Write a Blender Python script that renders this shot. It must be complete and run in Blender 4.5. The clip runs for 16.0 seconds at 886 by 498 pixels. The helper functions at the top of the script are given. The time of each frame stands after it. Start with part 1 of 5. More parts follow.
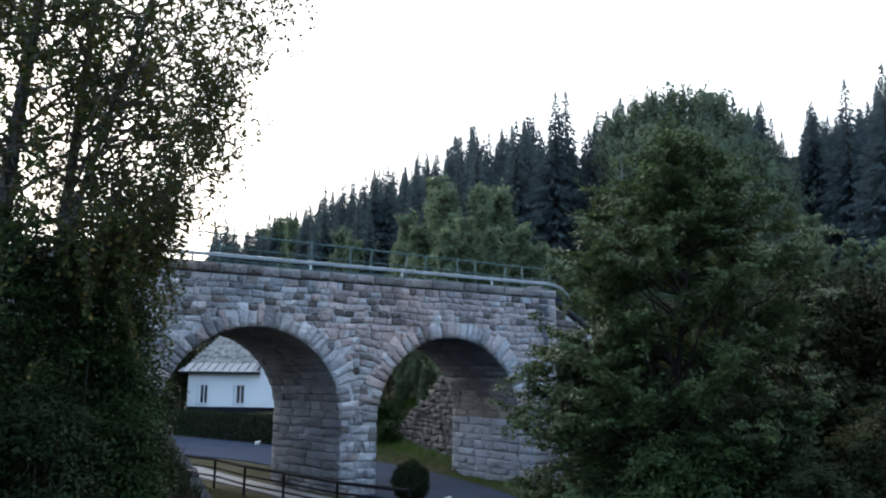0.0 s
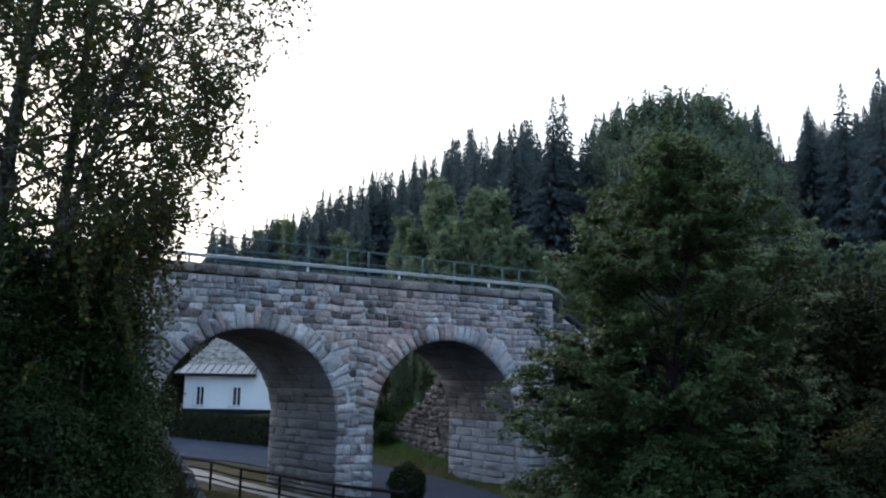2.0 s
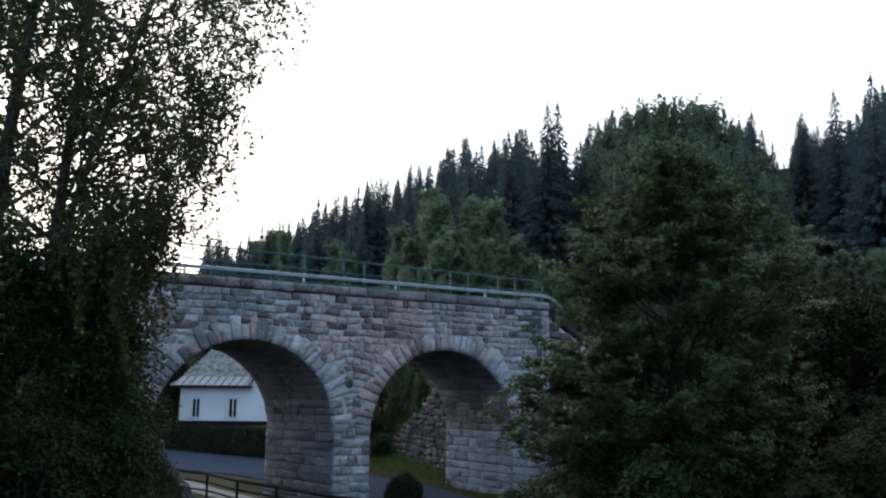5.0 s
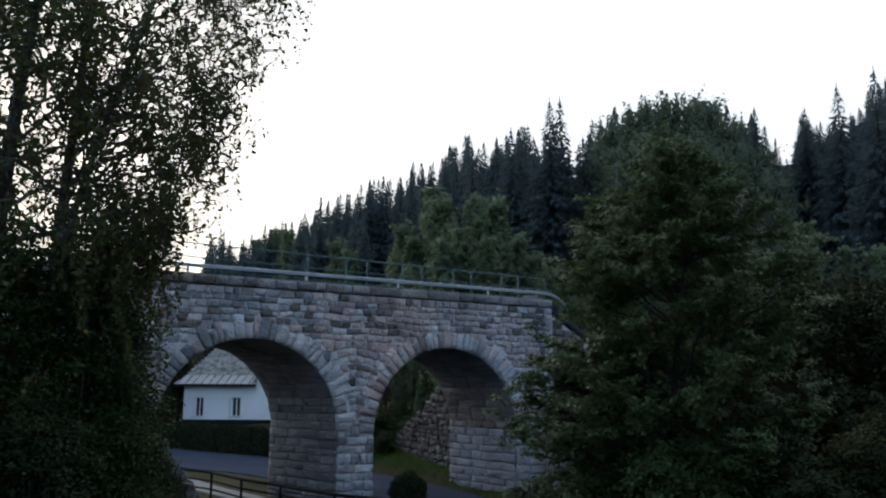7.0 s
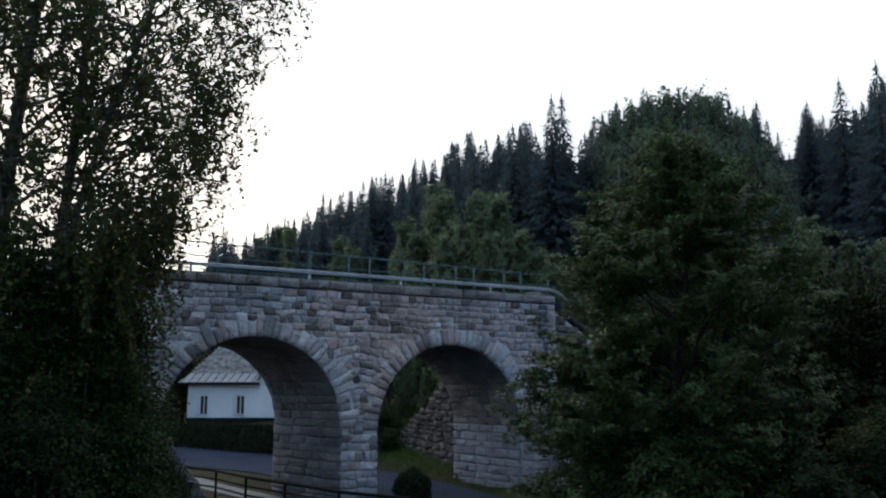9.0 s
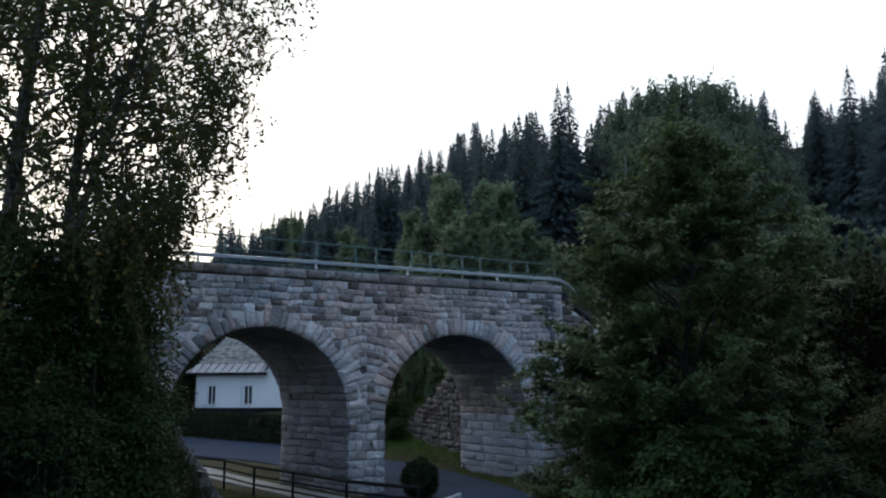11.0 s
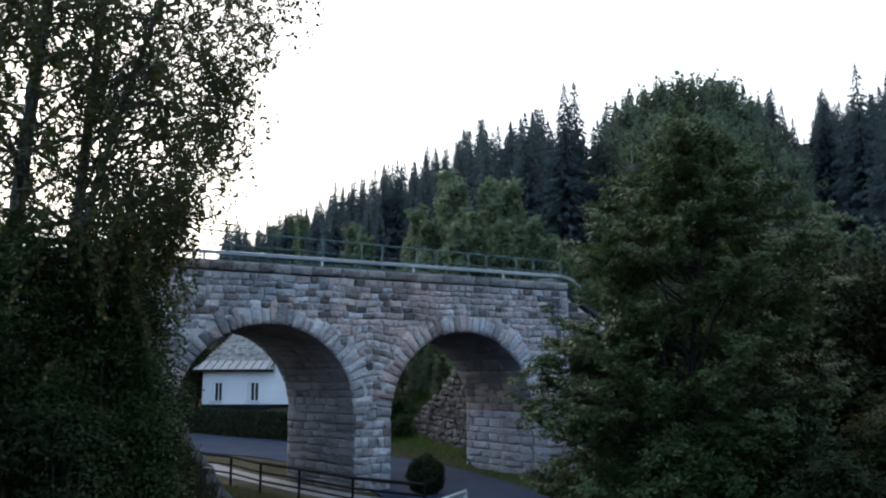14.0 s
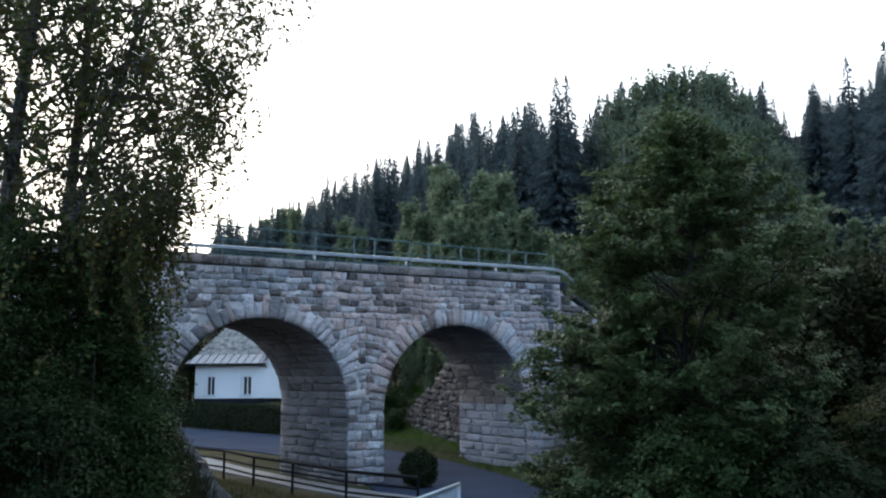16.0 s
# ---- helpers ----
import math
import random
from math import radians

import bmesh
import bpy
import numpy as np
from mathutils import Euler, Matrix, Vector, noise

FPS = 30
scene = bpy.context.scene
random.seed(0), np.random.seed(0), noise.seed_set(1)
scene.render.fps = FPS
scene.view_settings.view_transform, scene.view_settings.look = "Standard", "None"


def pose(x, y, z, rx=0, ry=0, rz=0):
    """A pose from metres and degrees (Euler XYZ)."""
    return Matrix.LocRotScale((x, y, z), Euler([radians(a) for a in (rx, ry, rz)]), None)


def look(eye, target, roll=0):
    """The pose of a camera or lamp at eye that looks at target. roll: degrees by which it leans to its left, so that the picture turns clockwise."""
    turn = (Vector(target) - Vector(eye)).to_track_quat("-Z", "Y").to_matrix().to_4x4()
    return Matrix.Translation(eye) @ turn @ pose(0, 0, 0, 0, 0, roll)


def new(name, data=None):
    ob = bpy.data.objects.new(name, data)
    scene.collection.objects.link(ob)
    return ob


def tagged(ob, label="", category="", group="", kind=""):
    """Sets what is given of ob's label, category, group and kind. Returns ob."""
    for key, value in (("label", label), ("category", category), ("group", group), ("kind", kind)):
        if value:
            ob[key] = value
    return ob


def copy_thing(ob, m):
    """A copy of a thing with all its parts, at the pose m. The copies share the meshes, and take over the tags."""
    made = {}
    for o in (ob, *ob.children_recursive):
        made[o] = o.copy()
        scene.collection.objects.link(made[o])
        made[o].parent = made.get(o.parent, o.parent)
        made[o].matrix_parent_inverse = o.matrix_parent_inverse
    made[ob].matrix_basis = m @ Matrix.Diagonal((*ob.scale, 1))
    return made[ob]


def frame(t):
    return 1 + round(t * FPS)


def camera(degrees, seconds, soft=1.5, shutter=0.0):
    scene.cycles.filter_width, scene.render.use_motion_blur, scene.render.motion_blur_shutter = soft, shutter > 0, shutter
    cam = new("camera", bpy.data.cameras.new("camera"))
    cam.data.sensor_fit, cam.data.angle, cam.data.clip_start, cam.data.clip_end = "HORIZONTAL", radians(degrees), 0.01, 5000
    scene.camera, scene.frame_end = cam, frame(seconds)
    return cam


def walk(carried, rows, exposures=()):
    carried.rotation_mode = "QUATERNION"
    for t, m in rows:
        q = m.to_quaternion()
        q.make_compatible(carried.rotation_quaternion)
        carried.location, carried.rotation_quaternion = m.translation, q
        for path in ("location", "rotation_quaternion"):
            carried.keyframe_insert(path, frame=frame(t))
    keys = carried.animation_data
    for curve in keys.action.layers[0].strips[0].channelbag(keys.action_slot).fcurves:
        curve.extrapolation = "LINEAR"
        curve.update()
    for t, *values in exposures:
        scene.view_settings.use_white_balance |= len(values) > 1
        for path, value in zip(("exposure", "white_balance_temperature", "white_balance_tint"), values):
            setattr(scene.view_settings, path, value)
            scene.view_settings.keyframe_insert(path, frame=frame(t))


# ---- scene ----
cam = camera(57.0, 16.0, soft=2.2)
EYE = (0.0, 0.0, 4.0)
# seconds, yaw, pitch, roll of the hand-held camera, which stands on the bank
PATH = [
    (0.0, -0.43, 9.335, -0.722), (0.5, 0.238, 9.503, -0.477), (1.0, -0.045, 9.439, -0.615), (1.5, -0.216, 9.491, -0.765),
    (2.0, -0.656, 9.517, -0.906), (2.5, -0.889, 9.611, -1.105), (3.0, -1.077, 9.221, -0.952), (3.5, -1.341, 9.245, -1.112),
    (4.0, -1.552, 9.373, -0.96), (4.5, -1.593, 9.799, -0.704), (5.0, -0.885, 10.205, -0.465), (7.5, -0.581, 10.039, -0.139),
    (8.0, -0.5, 10.057, 0.007), (8.5, -0.485, 10.003, 0.025), (9.0, -0.404, 9.84, 0.116), (11.5, 0.175, 8.993, 0.293),
    (12.0, 0.224, 8.856, 0.358), (12.5, -0.011, 8.724, 0.305), (13.0, 0.23, 8.681, 0.226), (13.5, 0.326, 8.865, 0.092),
    (14.0, 0.49, 8.931, 0.196), (14.5, 0.465, 9.181, 0.205), (15.0, 0.392, 8.914, 0.226), (15.5, 0.3, 8.618, 0.347),
    (16.0, 0.0, 8.462, 0.424)]
walk(cam, [(t, pose(*EYE, 90 + p, r, y)) for t, y, p, r in PATH],
     exposures=[(0.0, 0.24), (0.6, 0.17), (1.0, -0.02), (2.0, -0.06), (3.0, -0.12), (4.0, -0.12), (4.5, -0.1), (5.0, -0.36), (7.5, -0.72), (9.0, -0.78), (11.5, -0.44), (12.0, -0.14), (12.5, -0.2), (13.0, -0.08), (14.5, -0.12), (16.0, 0.15)])

# ---- sky and sun: bright overcast dusk, the sun low behind the hill ----
world = bpy.data.worlds.new("sky")
scene.world = world
world.use_nodes = True
wn = world.node_tree.nodes
wl = world.node_tree.links
wn.clear()
sky = wn.new("ShaderNodeTexSky")
sky.sky_type = "NISHITA"
sky.sun_disc = False
sky.sun_elevation = radians(20)
sky.sun_rotation = radians(-25)
sky.air_density, sky.dust_density, sky.ozone_density = 1.2, 2.0, 2.0
sky_bg = wn.new("ShaderNodeBackground")
sky_bg.inputs["Strength"].default_value = 0.05
# thin bright cloud, whitest towards the sun behind the hill and bluer away from it
veil_bg = wn.new("ShaderNodeBackground")
veil_bg.inputs["Strength"].default_value = 1.0
sky_at = wn.new("ShaderNodeTexCoord")
split = wn.new("ShaderNodeSeparateXYZ")
span = wn.new("ShaderNodeMapRange")
span.inputs["From Min"].default_value, span.inputs["From Max"].default_value = -0.6, 0.75
veil = wn.new("ShaderNodeMix")
veil.data_type = "RGBA"
veil.clamp_result = False
veil.inputs[6].default_value = (0.615, 0.94, 1.44, 1)
veil.inputs[7].default_value = (1.72, 1.80, 1.89, 1)
wl.new(sky_at.outputs["Generated"], split.inputs[0])
wl.new(split.outputs["Y"], span.inputs["Value"])
wl.new(span.outputs[0], veil.inputs[0])
wl.new(veil.outputs[2], veil_bg.inputs["Color"])
both = wn.new("ShaderNodeAddShader")
wout = wn.new("ShaderNodeOutputWorld")
wl.new(sky.outputs[0], sky_bg.inputs["Color"])
wl.new(sky_bg.outputs[0], both.inputs[0])
wl.new(veil_bg.outputs[0], both.inputs[1])
wl.new(both.outputs[0], wout.inputs["Surface"])

sun_data = bpy.data.lights.new("sun", "SUN")
sun_data.energy, sun_data.angle, sun_data.color = 0.8, radians(25), (1.0, 0.95, 0.88)
sun = new("sun", sun_data)
sun.matrix_world = look((-20, 45, 20), (0, 0, 0))



# ---- materials ----
def material(name, rough=0.8, metal=0.0):
    m = bpy.data.materials.new(name)
    m.use_nodes = True
    n, l = m.node_tree.nodes, m.node_tree.links
    b = n["Principled BSDF"]
    b.inputs["Roughness"].default_value = rough
    b.inputs["Metallic"].default_value = metal
    return m, n, l, b


def noise_node(n, l, scale, detail=4, coord="Object"):
    tc = n.new("ShaderNodeTexCoord")
    t = n.new("ShaderNodeTexNoise")
    t.inputs["Scale"].default_value = scale
    t.inputs["Detail"].default_value = detail
    l.new(tc.outputs[coord], t.inputs["Vector"])
    return t


def ramp_node(n, l, source, stops):
    r = n.new("ShaderNodeValToRGB")
    e = r.color_ramp.elements
    while len(e) < len(stops):
        e.new(0.5)
    for el, (p, c) in zip(e, stops):
        el.position, el.color = p, (*c, 1)
    l.new(source, r.inputs[0])
    return r.outputs[0]


def blend_node(n, l, a, b, fac, mode="MIX"):
    m = n.new("ShaderNodeMix")
    m.data_type, m.blend_type = "RGBA", mode
    for i, v in ((0, fac), (6, a), (7, b)):
        if isinstance(v, (int, float)):
            m.inputs[i].default_value = v
        elif isinstance(v, tuple):
            m.inputs[i].default_value = (*v, 1)
        else:
            l.new(v, m.inputs[i])
    return m.outputs[2]


def bump_node(n, l, b, height, strength, dist):
    u = n.new("ShaderNodeBump")
    u.inputs["Strength"].default_value, u.inputs["Distance"].default_value = strength, dist
    l.new(height, u.inputs["Height"])
    l.new(u.outputs[0], b.inputs["Normal"])


def piece_random(n, l):
    """A value from 0 to 1 of its own for each piece, joined or not."""
    o, g = n.new("ShaderNodeObjectInfo"), n.new("ShaderNodeNewGeometry")
    a, f = n.new("ShaderNodeMath"), n.new("ShaderNodeMath")
    a.operation, f.operation = "ADD", "FRACT"
    l.new(o.outputs["Random"], a.inputs[0])
    l.new(g.outputs["Random Per Island"], a.inputs[1])
    l.new(a.outputs[0], f.inputs[0])
    return f.outputs[0]


def surface(name, stops, scale, fine=40, rough=0.85, bump=0.3, dist=0.01, metal=0.0, speck=0.35, detail=5, gloss=0.3):
    m, n, l, b = material(name, rough, metal)
    b.inputs["Specular IOR Level"].default_value = gloss
    big, small = noise_node(n, l, scale, detail), noise_node(n, l, fine, 3)
    c = ramp_node(n, l, big.outputs["Fac"], stops)
    g = ramp_node(n, l, small.outputs["Fac"], [(0.25, (0.55, 0.55, 0.55)), (0.75, (1.3, 1.3, 1.3))])
    l.new(blend_node(n, l, c, g, speck, "MULTIPLY"), b.inputs["Base Color"])
    bump_node(n, l, b, small.outputs["Fac"], bump, dist)
    return m


def granite(name, tones, dark=0.35):
    """Rock-faced granite: each stone its own tone, grain, soot stains."""
    m, n, l, b = material(name, 0.88)
    c = ramp_node(n, l, piece_random(n, l), tones)
    stain = noise_node(n, l, 0.55, 6)
    s = ramp_node(n, l, stain.outputs["Fac"], [(0.36, (dark, dark, dark * 1.02)), (0.56, (1, 1, 1))])
    c = blend_node(n, l, c, s, 0.75, "MULTIPLY")
    tint = noise_node(n, l, 0.16, 2)
    w = ramp_node(n, l, tint.outputs["Fac"], [(0.36, (0.94, 0.99, 1.06)), (0.62, (1.14, 0.98, 0.91))])
    c = blend_node(n, l, c, w, 0.9, "MULTIPLY")
    grain = noise_node(n, l, 28, 6)
    g = ramp_node(n, l, grain.outputs["Fac"], [(0.3, (0.62, 0.62, 0.62)), (0.7, (1.25, 1.25, 1.25))])
    l.new(blend_node(n, l, c, g, 0.7, "MULTIPLY"), b.inputs["Base Color"])
    rough_face = noise_node(n, l, 9, 8)
    bump_node(n, l, b, rough_face.outputs["Fac"], 1.0, 0.10)
    return m


def leaf_material(name, stops, rough=0.55, through_light=0.22, gloss=0.07):
    m, n, l, b = material(name, rough)
    c = ramp_node(n, l, piece_random(n, l), stops)
    l.new(c, b.inputs["Base Color"])
    b.inputs["Specular IOR Level"].default_value = gloss
    t = n.new("ShaderNodeBsdfTranslucent")
    l.new(c, t.inputs["Color"])
    mix = n.new("ShaderNodeMixShader")
    mix.inputs[0].default_value = through_light
    l.new(b.outputs[0], mix.inputs[1])
    l.new(t.outputs[0], mix.inputs[2])
    l.new(mix.outputs[0], n["Material Output"].inputs["Surface"])
    return m


STONE = granite("granite", [(0.0, (0.30, 0.295, 0.295)), (0.2, (0.44, 0.432, 0.43)), (0.6, (0.54, 0.532, 0.53)), (1.0, (0.65, 0.64, 0.635))], 0.5)
WARM_STONE = granite("warm_granite", [(0.0, (0.33, 0.278, 0.265)), (0.4, (0.475, 0.396, 0.372)), (0.8, (0.575, 0.487, 0.455)), (1.0, (0.48, 0.375, 0.34))], 0.5)
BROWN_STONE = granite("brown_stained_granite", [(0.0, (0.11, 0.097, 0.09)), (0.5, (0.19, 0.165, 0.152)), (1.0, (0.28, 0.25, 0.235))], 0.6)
# vault stone, and a darker copy with the vaults' shade in its tones
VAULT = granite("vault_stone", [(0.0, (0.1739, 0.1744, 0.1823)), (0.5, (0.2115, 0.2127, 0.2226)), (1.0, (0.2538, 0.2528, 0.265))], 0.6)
DARK_STONE = granite("sooty_stone", [(0.0, (0.1209, 0.1203, 0.126)), (0.5, (0.1535, 0.1523, 0.1596)), (1.0, (0.186, 0.1843, 0.1932))], 0.7)
MOSSY = granite("mossy_coping", [(0.0, (0.0136, 0.018, 0.0209)), (0.5, (0.0245, 0.0317, 0.036)), (1.0, (0.0394, 0.049, 0.0533))], 0.4)
GREY_STONE = granite("grey_granite", [(0.0, (0.18, 0.185, 0.19)), (0.5, (0.265, 0.27, 0.278)), (1.0, (0.37, 0.375, 0.382))], 0.5)
WEATHERED = granite("weathered_granite", [(0.0, (0.17, 0.158, 0.15)), (0.5, (0.24, 0.225, 0.213)), (1.0, (0.32, 0.30, 0.285))], 0.45)
ASHLAR = granite("pale_ashlar", [(0.0, (0.2612, 0.292, 0.3348)), (0.5, (0.3087, 0.3445, 0.3914)), (1.0, (0.3657, 0.401, 0.4481))], 0.65)
RUBBLE = granite("rubble", [(0.0, (0.0534, 0.048, 0.0454)), (0.5, (0.097, 0.086, 0.081)), (1.0, (0.194, 0.172, 0.1598))], 0.28)
MORTAR = surface("mortar", [(0.3, (0.40, 0.395, 0.39)), (0.7, (0.56, 0.55, 0.545))], 2.5)
ASPHALT = surface("asphalt", [(0.3, (0.0216, 0.0314, 0.0551)), (0.7, (0.0306, 0.0441, 0.0742))], 0.5, 60, 0.95, 0.25, 0.006, gloss=0.06)
PAVING = surface("path_concrete", [(0.3, (0.1204, 0.1258, 0.1314)), (0.7, (0.1806, 0.1866, 0.1926))], 1.5, 50, 0.85)
SOIL = surface("grassy_soil", [(0.25, (0.034, 0.030, 0.018)), (0.5, (0.044, 0.044, 0.022)), (0.75, (0.075, 0.062, 0.038))], 0.35, 14, 0.95, 0.8, 0.08, gloss=0.05)
WATER_M, _n, _l, _b = material("stream_water", 0.08)
_b.inputs["Base Color"].default_value = (0.015, 0.02, 0.02, 1)
bump_node(_n, _l, _b, noise_node(_n, _l, 3.0, 3).outputs["Fac"], 0.3, 0.03)
PLASTER = surface("white_plaster", [(0.3, (0.78, 0.775, 0.77)), (0.7, (0.86, 0.855, 0.85))], 0.8, 30, 0.9, 0.15, 0.004, speck=0.08)
PLINTH = surface("dark_plinth", [(0.3, (0.014, 0.014, 0.017)), (0.7, (0.024, 0.024, 0.028))], 2, 30, 0.9, gloss=0.1)
SHINGLE = surface("grey_shingle", [(0.34, (0.12, 0.118, 0.11)), (0.5, (0.25, 0.243, 0.228)), (0.66, (0.36, 0.335, 0.29))], 2.6, 12, 0.9, 0.5, 0.015, speck=0.7)
TIN = surface("painted_tin", [(0.3, (0.34, 0.31, 0.30)), (0.7, (0.46, 0.43, 0.41))], 1.2, 20, 0.5, 0.1, 0.002, speck=0.15)
GALV = surface("galvanised_steel", [(0.3, (0.36, 0.41, 0.44)), (0.7, (0.46, 0.51, 0.54))], 1.5, 60, 0.45, 0.1, 0.002, 0.5, 0.2)
TEAL = surface("teal_paint", [(0.3, (0.035, 0.085, 0.085)), (0.7, (0.06, 0.12, 0.12))], 3, 40, 0.5, 0.1, 0.002, speck=0.2)
BLACK = surface("dark_paint", [(0.3, (0.008, 0.008, 0.009)), (0.7, (0.015, 0.014, 0.014))], 4, 40, 0.85, 0.1, 0.002, gloss=0.12)
PALE_BLUE = surface("pale_blue_paint", [(0.3, (0.40, 0.50, 0.56)), (0.7, (0.50, 0.60, 0.66))], 4, 40, 0.4, 0.1, 0.002, speck=0.15)
WHITE_FRAME = surface("white_frame_paint", [(0.3, (0.78, 0.79, 0.80)), (0.7, (0.84, 0.84, 0.85))], 4, 40, 0.45, 0.05, 0.002, speck=0.05)
GREY_SILL = surface("grey_sill", [(0.3, (0.52, 0.53, 0.54)), (0.7, (0.6, 0.61, 0.62))], 4, 40, 0.6)
GLASS, _n, _l, _b = material("dark_glass", 0.06)
_b.inputs["Base Color"].default_value = (0.02, 0.025, 0.03, 1)
FUR = surface("white_fur", [(0.3, (0.70, 0.69, 0.67)), (0.7, (0.80, 0.79, 0.77))], 8, 90, 0.9, speck=0.1)
FUR_DARK = surface("dark_fur", [(0.3, (0.03, 0.028, 0.026)), (0.7, (0.05, 0.045, 0.04))], 8, 90, 0.9)
BIRCH_BARK, _n, _l, _b = material("birch_bark", 0.85)
_t = noise_node(_n, _l, 5, 6)
_w = _n.new("ShaderNodeTexWave")
_w.bands_direction = "Z"
_w.inputs["Scale"].default_value, _w.inputs["Distortion"].default_value = 2.2, 9
_l.new(blend_node(_n, _l, ramp_node(_n, _l, _t.outputs["Fac"], [(0.4, (0.04, 0.036, 0.032)), (0.62, (0.22, 0.21, 0.195))]),
                  ramp_node(_n, _l, _w.outputs["Fac"], [(0.1, (0.15, 0.14, 0.13)), (0.45, (1, 1, 1))]), 0.7, "MULTIPLY"), _b.inputs["Base Color"])
PALE_BARK = surface("pale_bark", [(0.3, (0.11, 0.11, 0.11)), (0.7, (0.21, 0.21, 0.205))], 3, 20, 0.85, 0.4, 0.01)
BARK = surface("bark", [(0.3, (0.035, 0.028, 0.022)), (0.7, (0.085, 0.07, 0.055))], 3, 18, 0.95, 0.9, 0.03)
LIME_BARK = surface("lime_bark", [(0.3, (0.016, 0.013, 0.011)), (0.7, (0.034, 0.028, 0.023))], 3, 18, 0.95, 0.9, 0.03)
AUTUMN_LEAF = leaf_material("yellowing_leaf", [(0.0, (0.024, 0.0336, 0.0102)), (0.5, (0.0496, 0.0554, 0.0161)), (0.85, (0.088, 0.0773, 0.0221)), (1.0, (0.12, 0.063, 0.0255))], 0.6, 0.22)
BIRCH_LEAF = leaf_material("birch_leaf", [(0.0, (0.035, 0.05, 0.016)), (0.6, (0.06, 0.075, 0.022)), (0.92, (0.10, 0.085, 0.025)), (1.0, (0.16, 0.10, 0.03))])
# one shrub foliage in two tones, the darker with shade put into its colour
SHADED_SHRUB_LEAF = leaf_material("shrub_leaf", [(0.0, (0.0085, 0.0161, 0.0068)), (0.7, (0.0153, 0.0263, 0.0102)), (1.0, (0.0306, 0.0425, 0.0145))], 0.6, 0.12)
BRIGHT_SHRUB_LEAF = leaf_material("hazel_leaf", [(0.0, (0.0133, 0.027, 0.0088)), (0.7, (0.0228, 0.042, 0.0143)), (1.0, (0.0532, 0.078, 0.0242))], 0.5, 0.18)
LIME_LEAF = leaf_material("lime_leaf", [(0.0, (0.0446, 0.0673, 0.0275)), (0.6, (0.0753, 0.1198, 0.0462)), (0.9, (0.1097, 0.1584, 0.0594)), (1.0, (0.1953, 0.1881, 0.0715))], 0.42, 0.33, 0.18)
# thicket foliage darkened, the wood's shade put into its colour
SHADED_THICKET_LEAF = leaf_material("thicket_leaf", [(0.0, (0.0109, 0.0153, 0.0066)), (0.6, (0.0194, 0.0256, 0.0098)), (1.0, (0.04, 0.0397, 0.0157))], 0.65, 0.14)
DRY_GRASS = leaf_material("dry_grass", [(0.0, (0.07, 0.075, 0.03)), (0.6, (0.11, 0.105, 0.045)), (1.0, (0.17, 0.14, 0.07))], 0.8, 0.2)
# hillside foliage, paled and greyed: distance haze is mixed into these three colours
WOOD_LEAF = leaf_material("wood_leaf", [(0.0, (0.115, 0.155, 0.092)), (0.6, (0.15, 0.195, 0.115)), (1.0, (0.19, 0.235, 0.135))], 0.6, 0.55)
HAZY_TALL_LEAF = leaf_material("tall_leaf", [(0.0, (0.10, 0.135, 0.09)), (0.6, (0.135, 0.175, 0.115)), (1.0, (0.175, 0.21, 0.13))], 0.6, 0.38)
HAZY_NEEDLE = leaf_material("spruce_needles", [(0.0, (0.060, 0.083, 0.090)), (0.6, (0.086, 0.114, 0.120)), (1.0, (0.110, 0.138, 0.136))], 0.8, 0.5)
HEDGE_LEAF = leaf_material("hedge_leaf", [(0.0, (0.014, 0.022, 0.011)), (0.7, (0.022, 0.034, 0.015)), (1.0, (0.040, 0.052, 0.022))], 0.6, 0.2)
GRASS = leaf_material("grass_blade", [(0.0, (0.045, 0.10, 0.016)), (0.6, (0.066, 0.13, 0.022)), (1.0, (0.11, 0.145, 0.034))], 0.7, 0.3)
WEED = leaf_material("dry_weed", [(0.0, (0.020, 0.028, 0.012)), (0.6, (0.034, 0.038, 0.018)), (1.0, (0.08, 0.062, 0.036))], 0.8, 0.25)


# ---- mesh helpers ----
def raw(name, verts, faces, mat, smooth=False):
    me = bpy.data.meshes.new(name)
    me.from_pydata([tuple(map(float, v)) for v in verts], [], [tuple(map(int, f)) for f in faces])
    me.materials.append(mat)
    if smooth == "face":
        # the rock face of each stone is rounded, its sides keep sharp arrises
        me.polygons.foreach_set("use_smooth", [i % 17 >= 8 for i in range(len(me.polygons))])
    elif smooth:
        me.polygons.foreach_set("use_smooth", [True] * len(me.polygons))
    me.update()
    return me


def part(name, shape, mat, parent=None, label="", smooth=False):
    """Links a bmesh, or (verts, faces), as one mesh object under a thing or a part."""
    if isinstance(shape, tuple):
        me = raw(name, *shape, mat, smooth)
    else:
        me = bpy.data.meshes.new(name)
        bmesh.ops.recalc_face_normals(shape, faces=shape.faces)
        shape.to_mesh(me)
        shape.free()
        me.materials.append(mat)
        if smooth:
            me.polygons.foreach_set("use_smooth", [True] * len(me.polygons))
    ob = new(name, me)
    ob.parent = parent
    return tagged(ob, label)


def thing(name, at, label, category, group="", kind="", turn=0.0):
    ob = new(name)
    ob.matrix_basis = pose(*at, 0, 0, turn)
    ob.empty_display_size = 0.2
    return tagged(ob, label, category, group, kind)


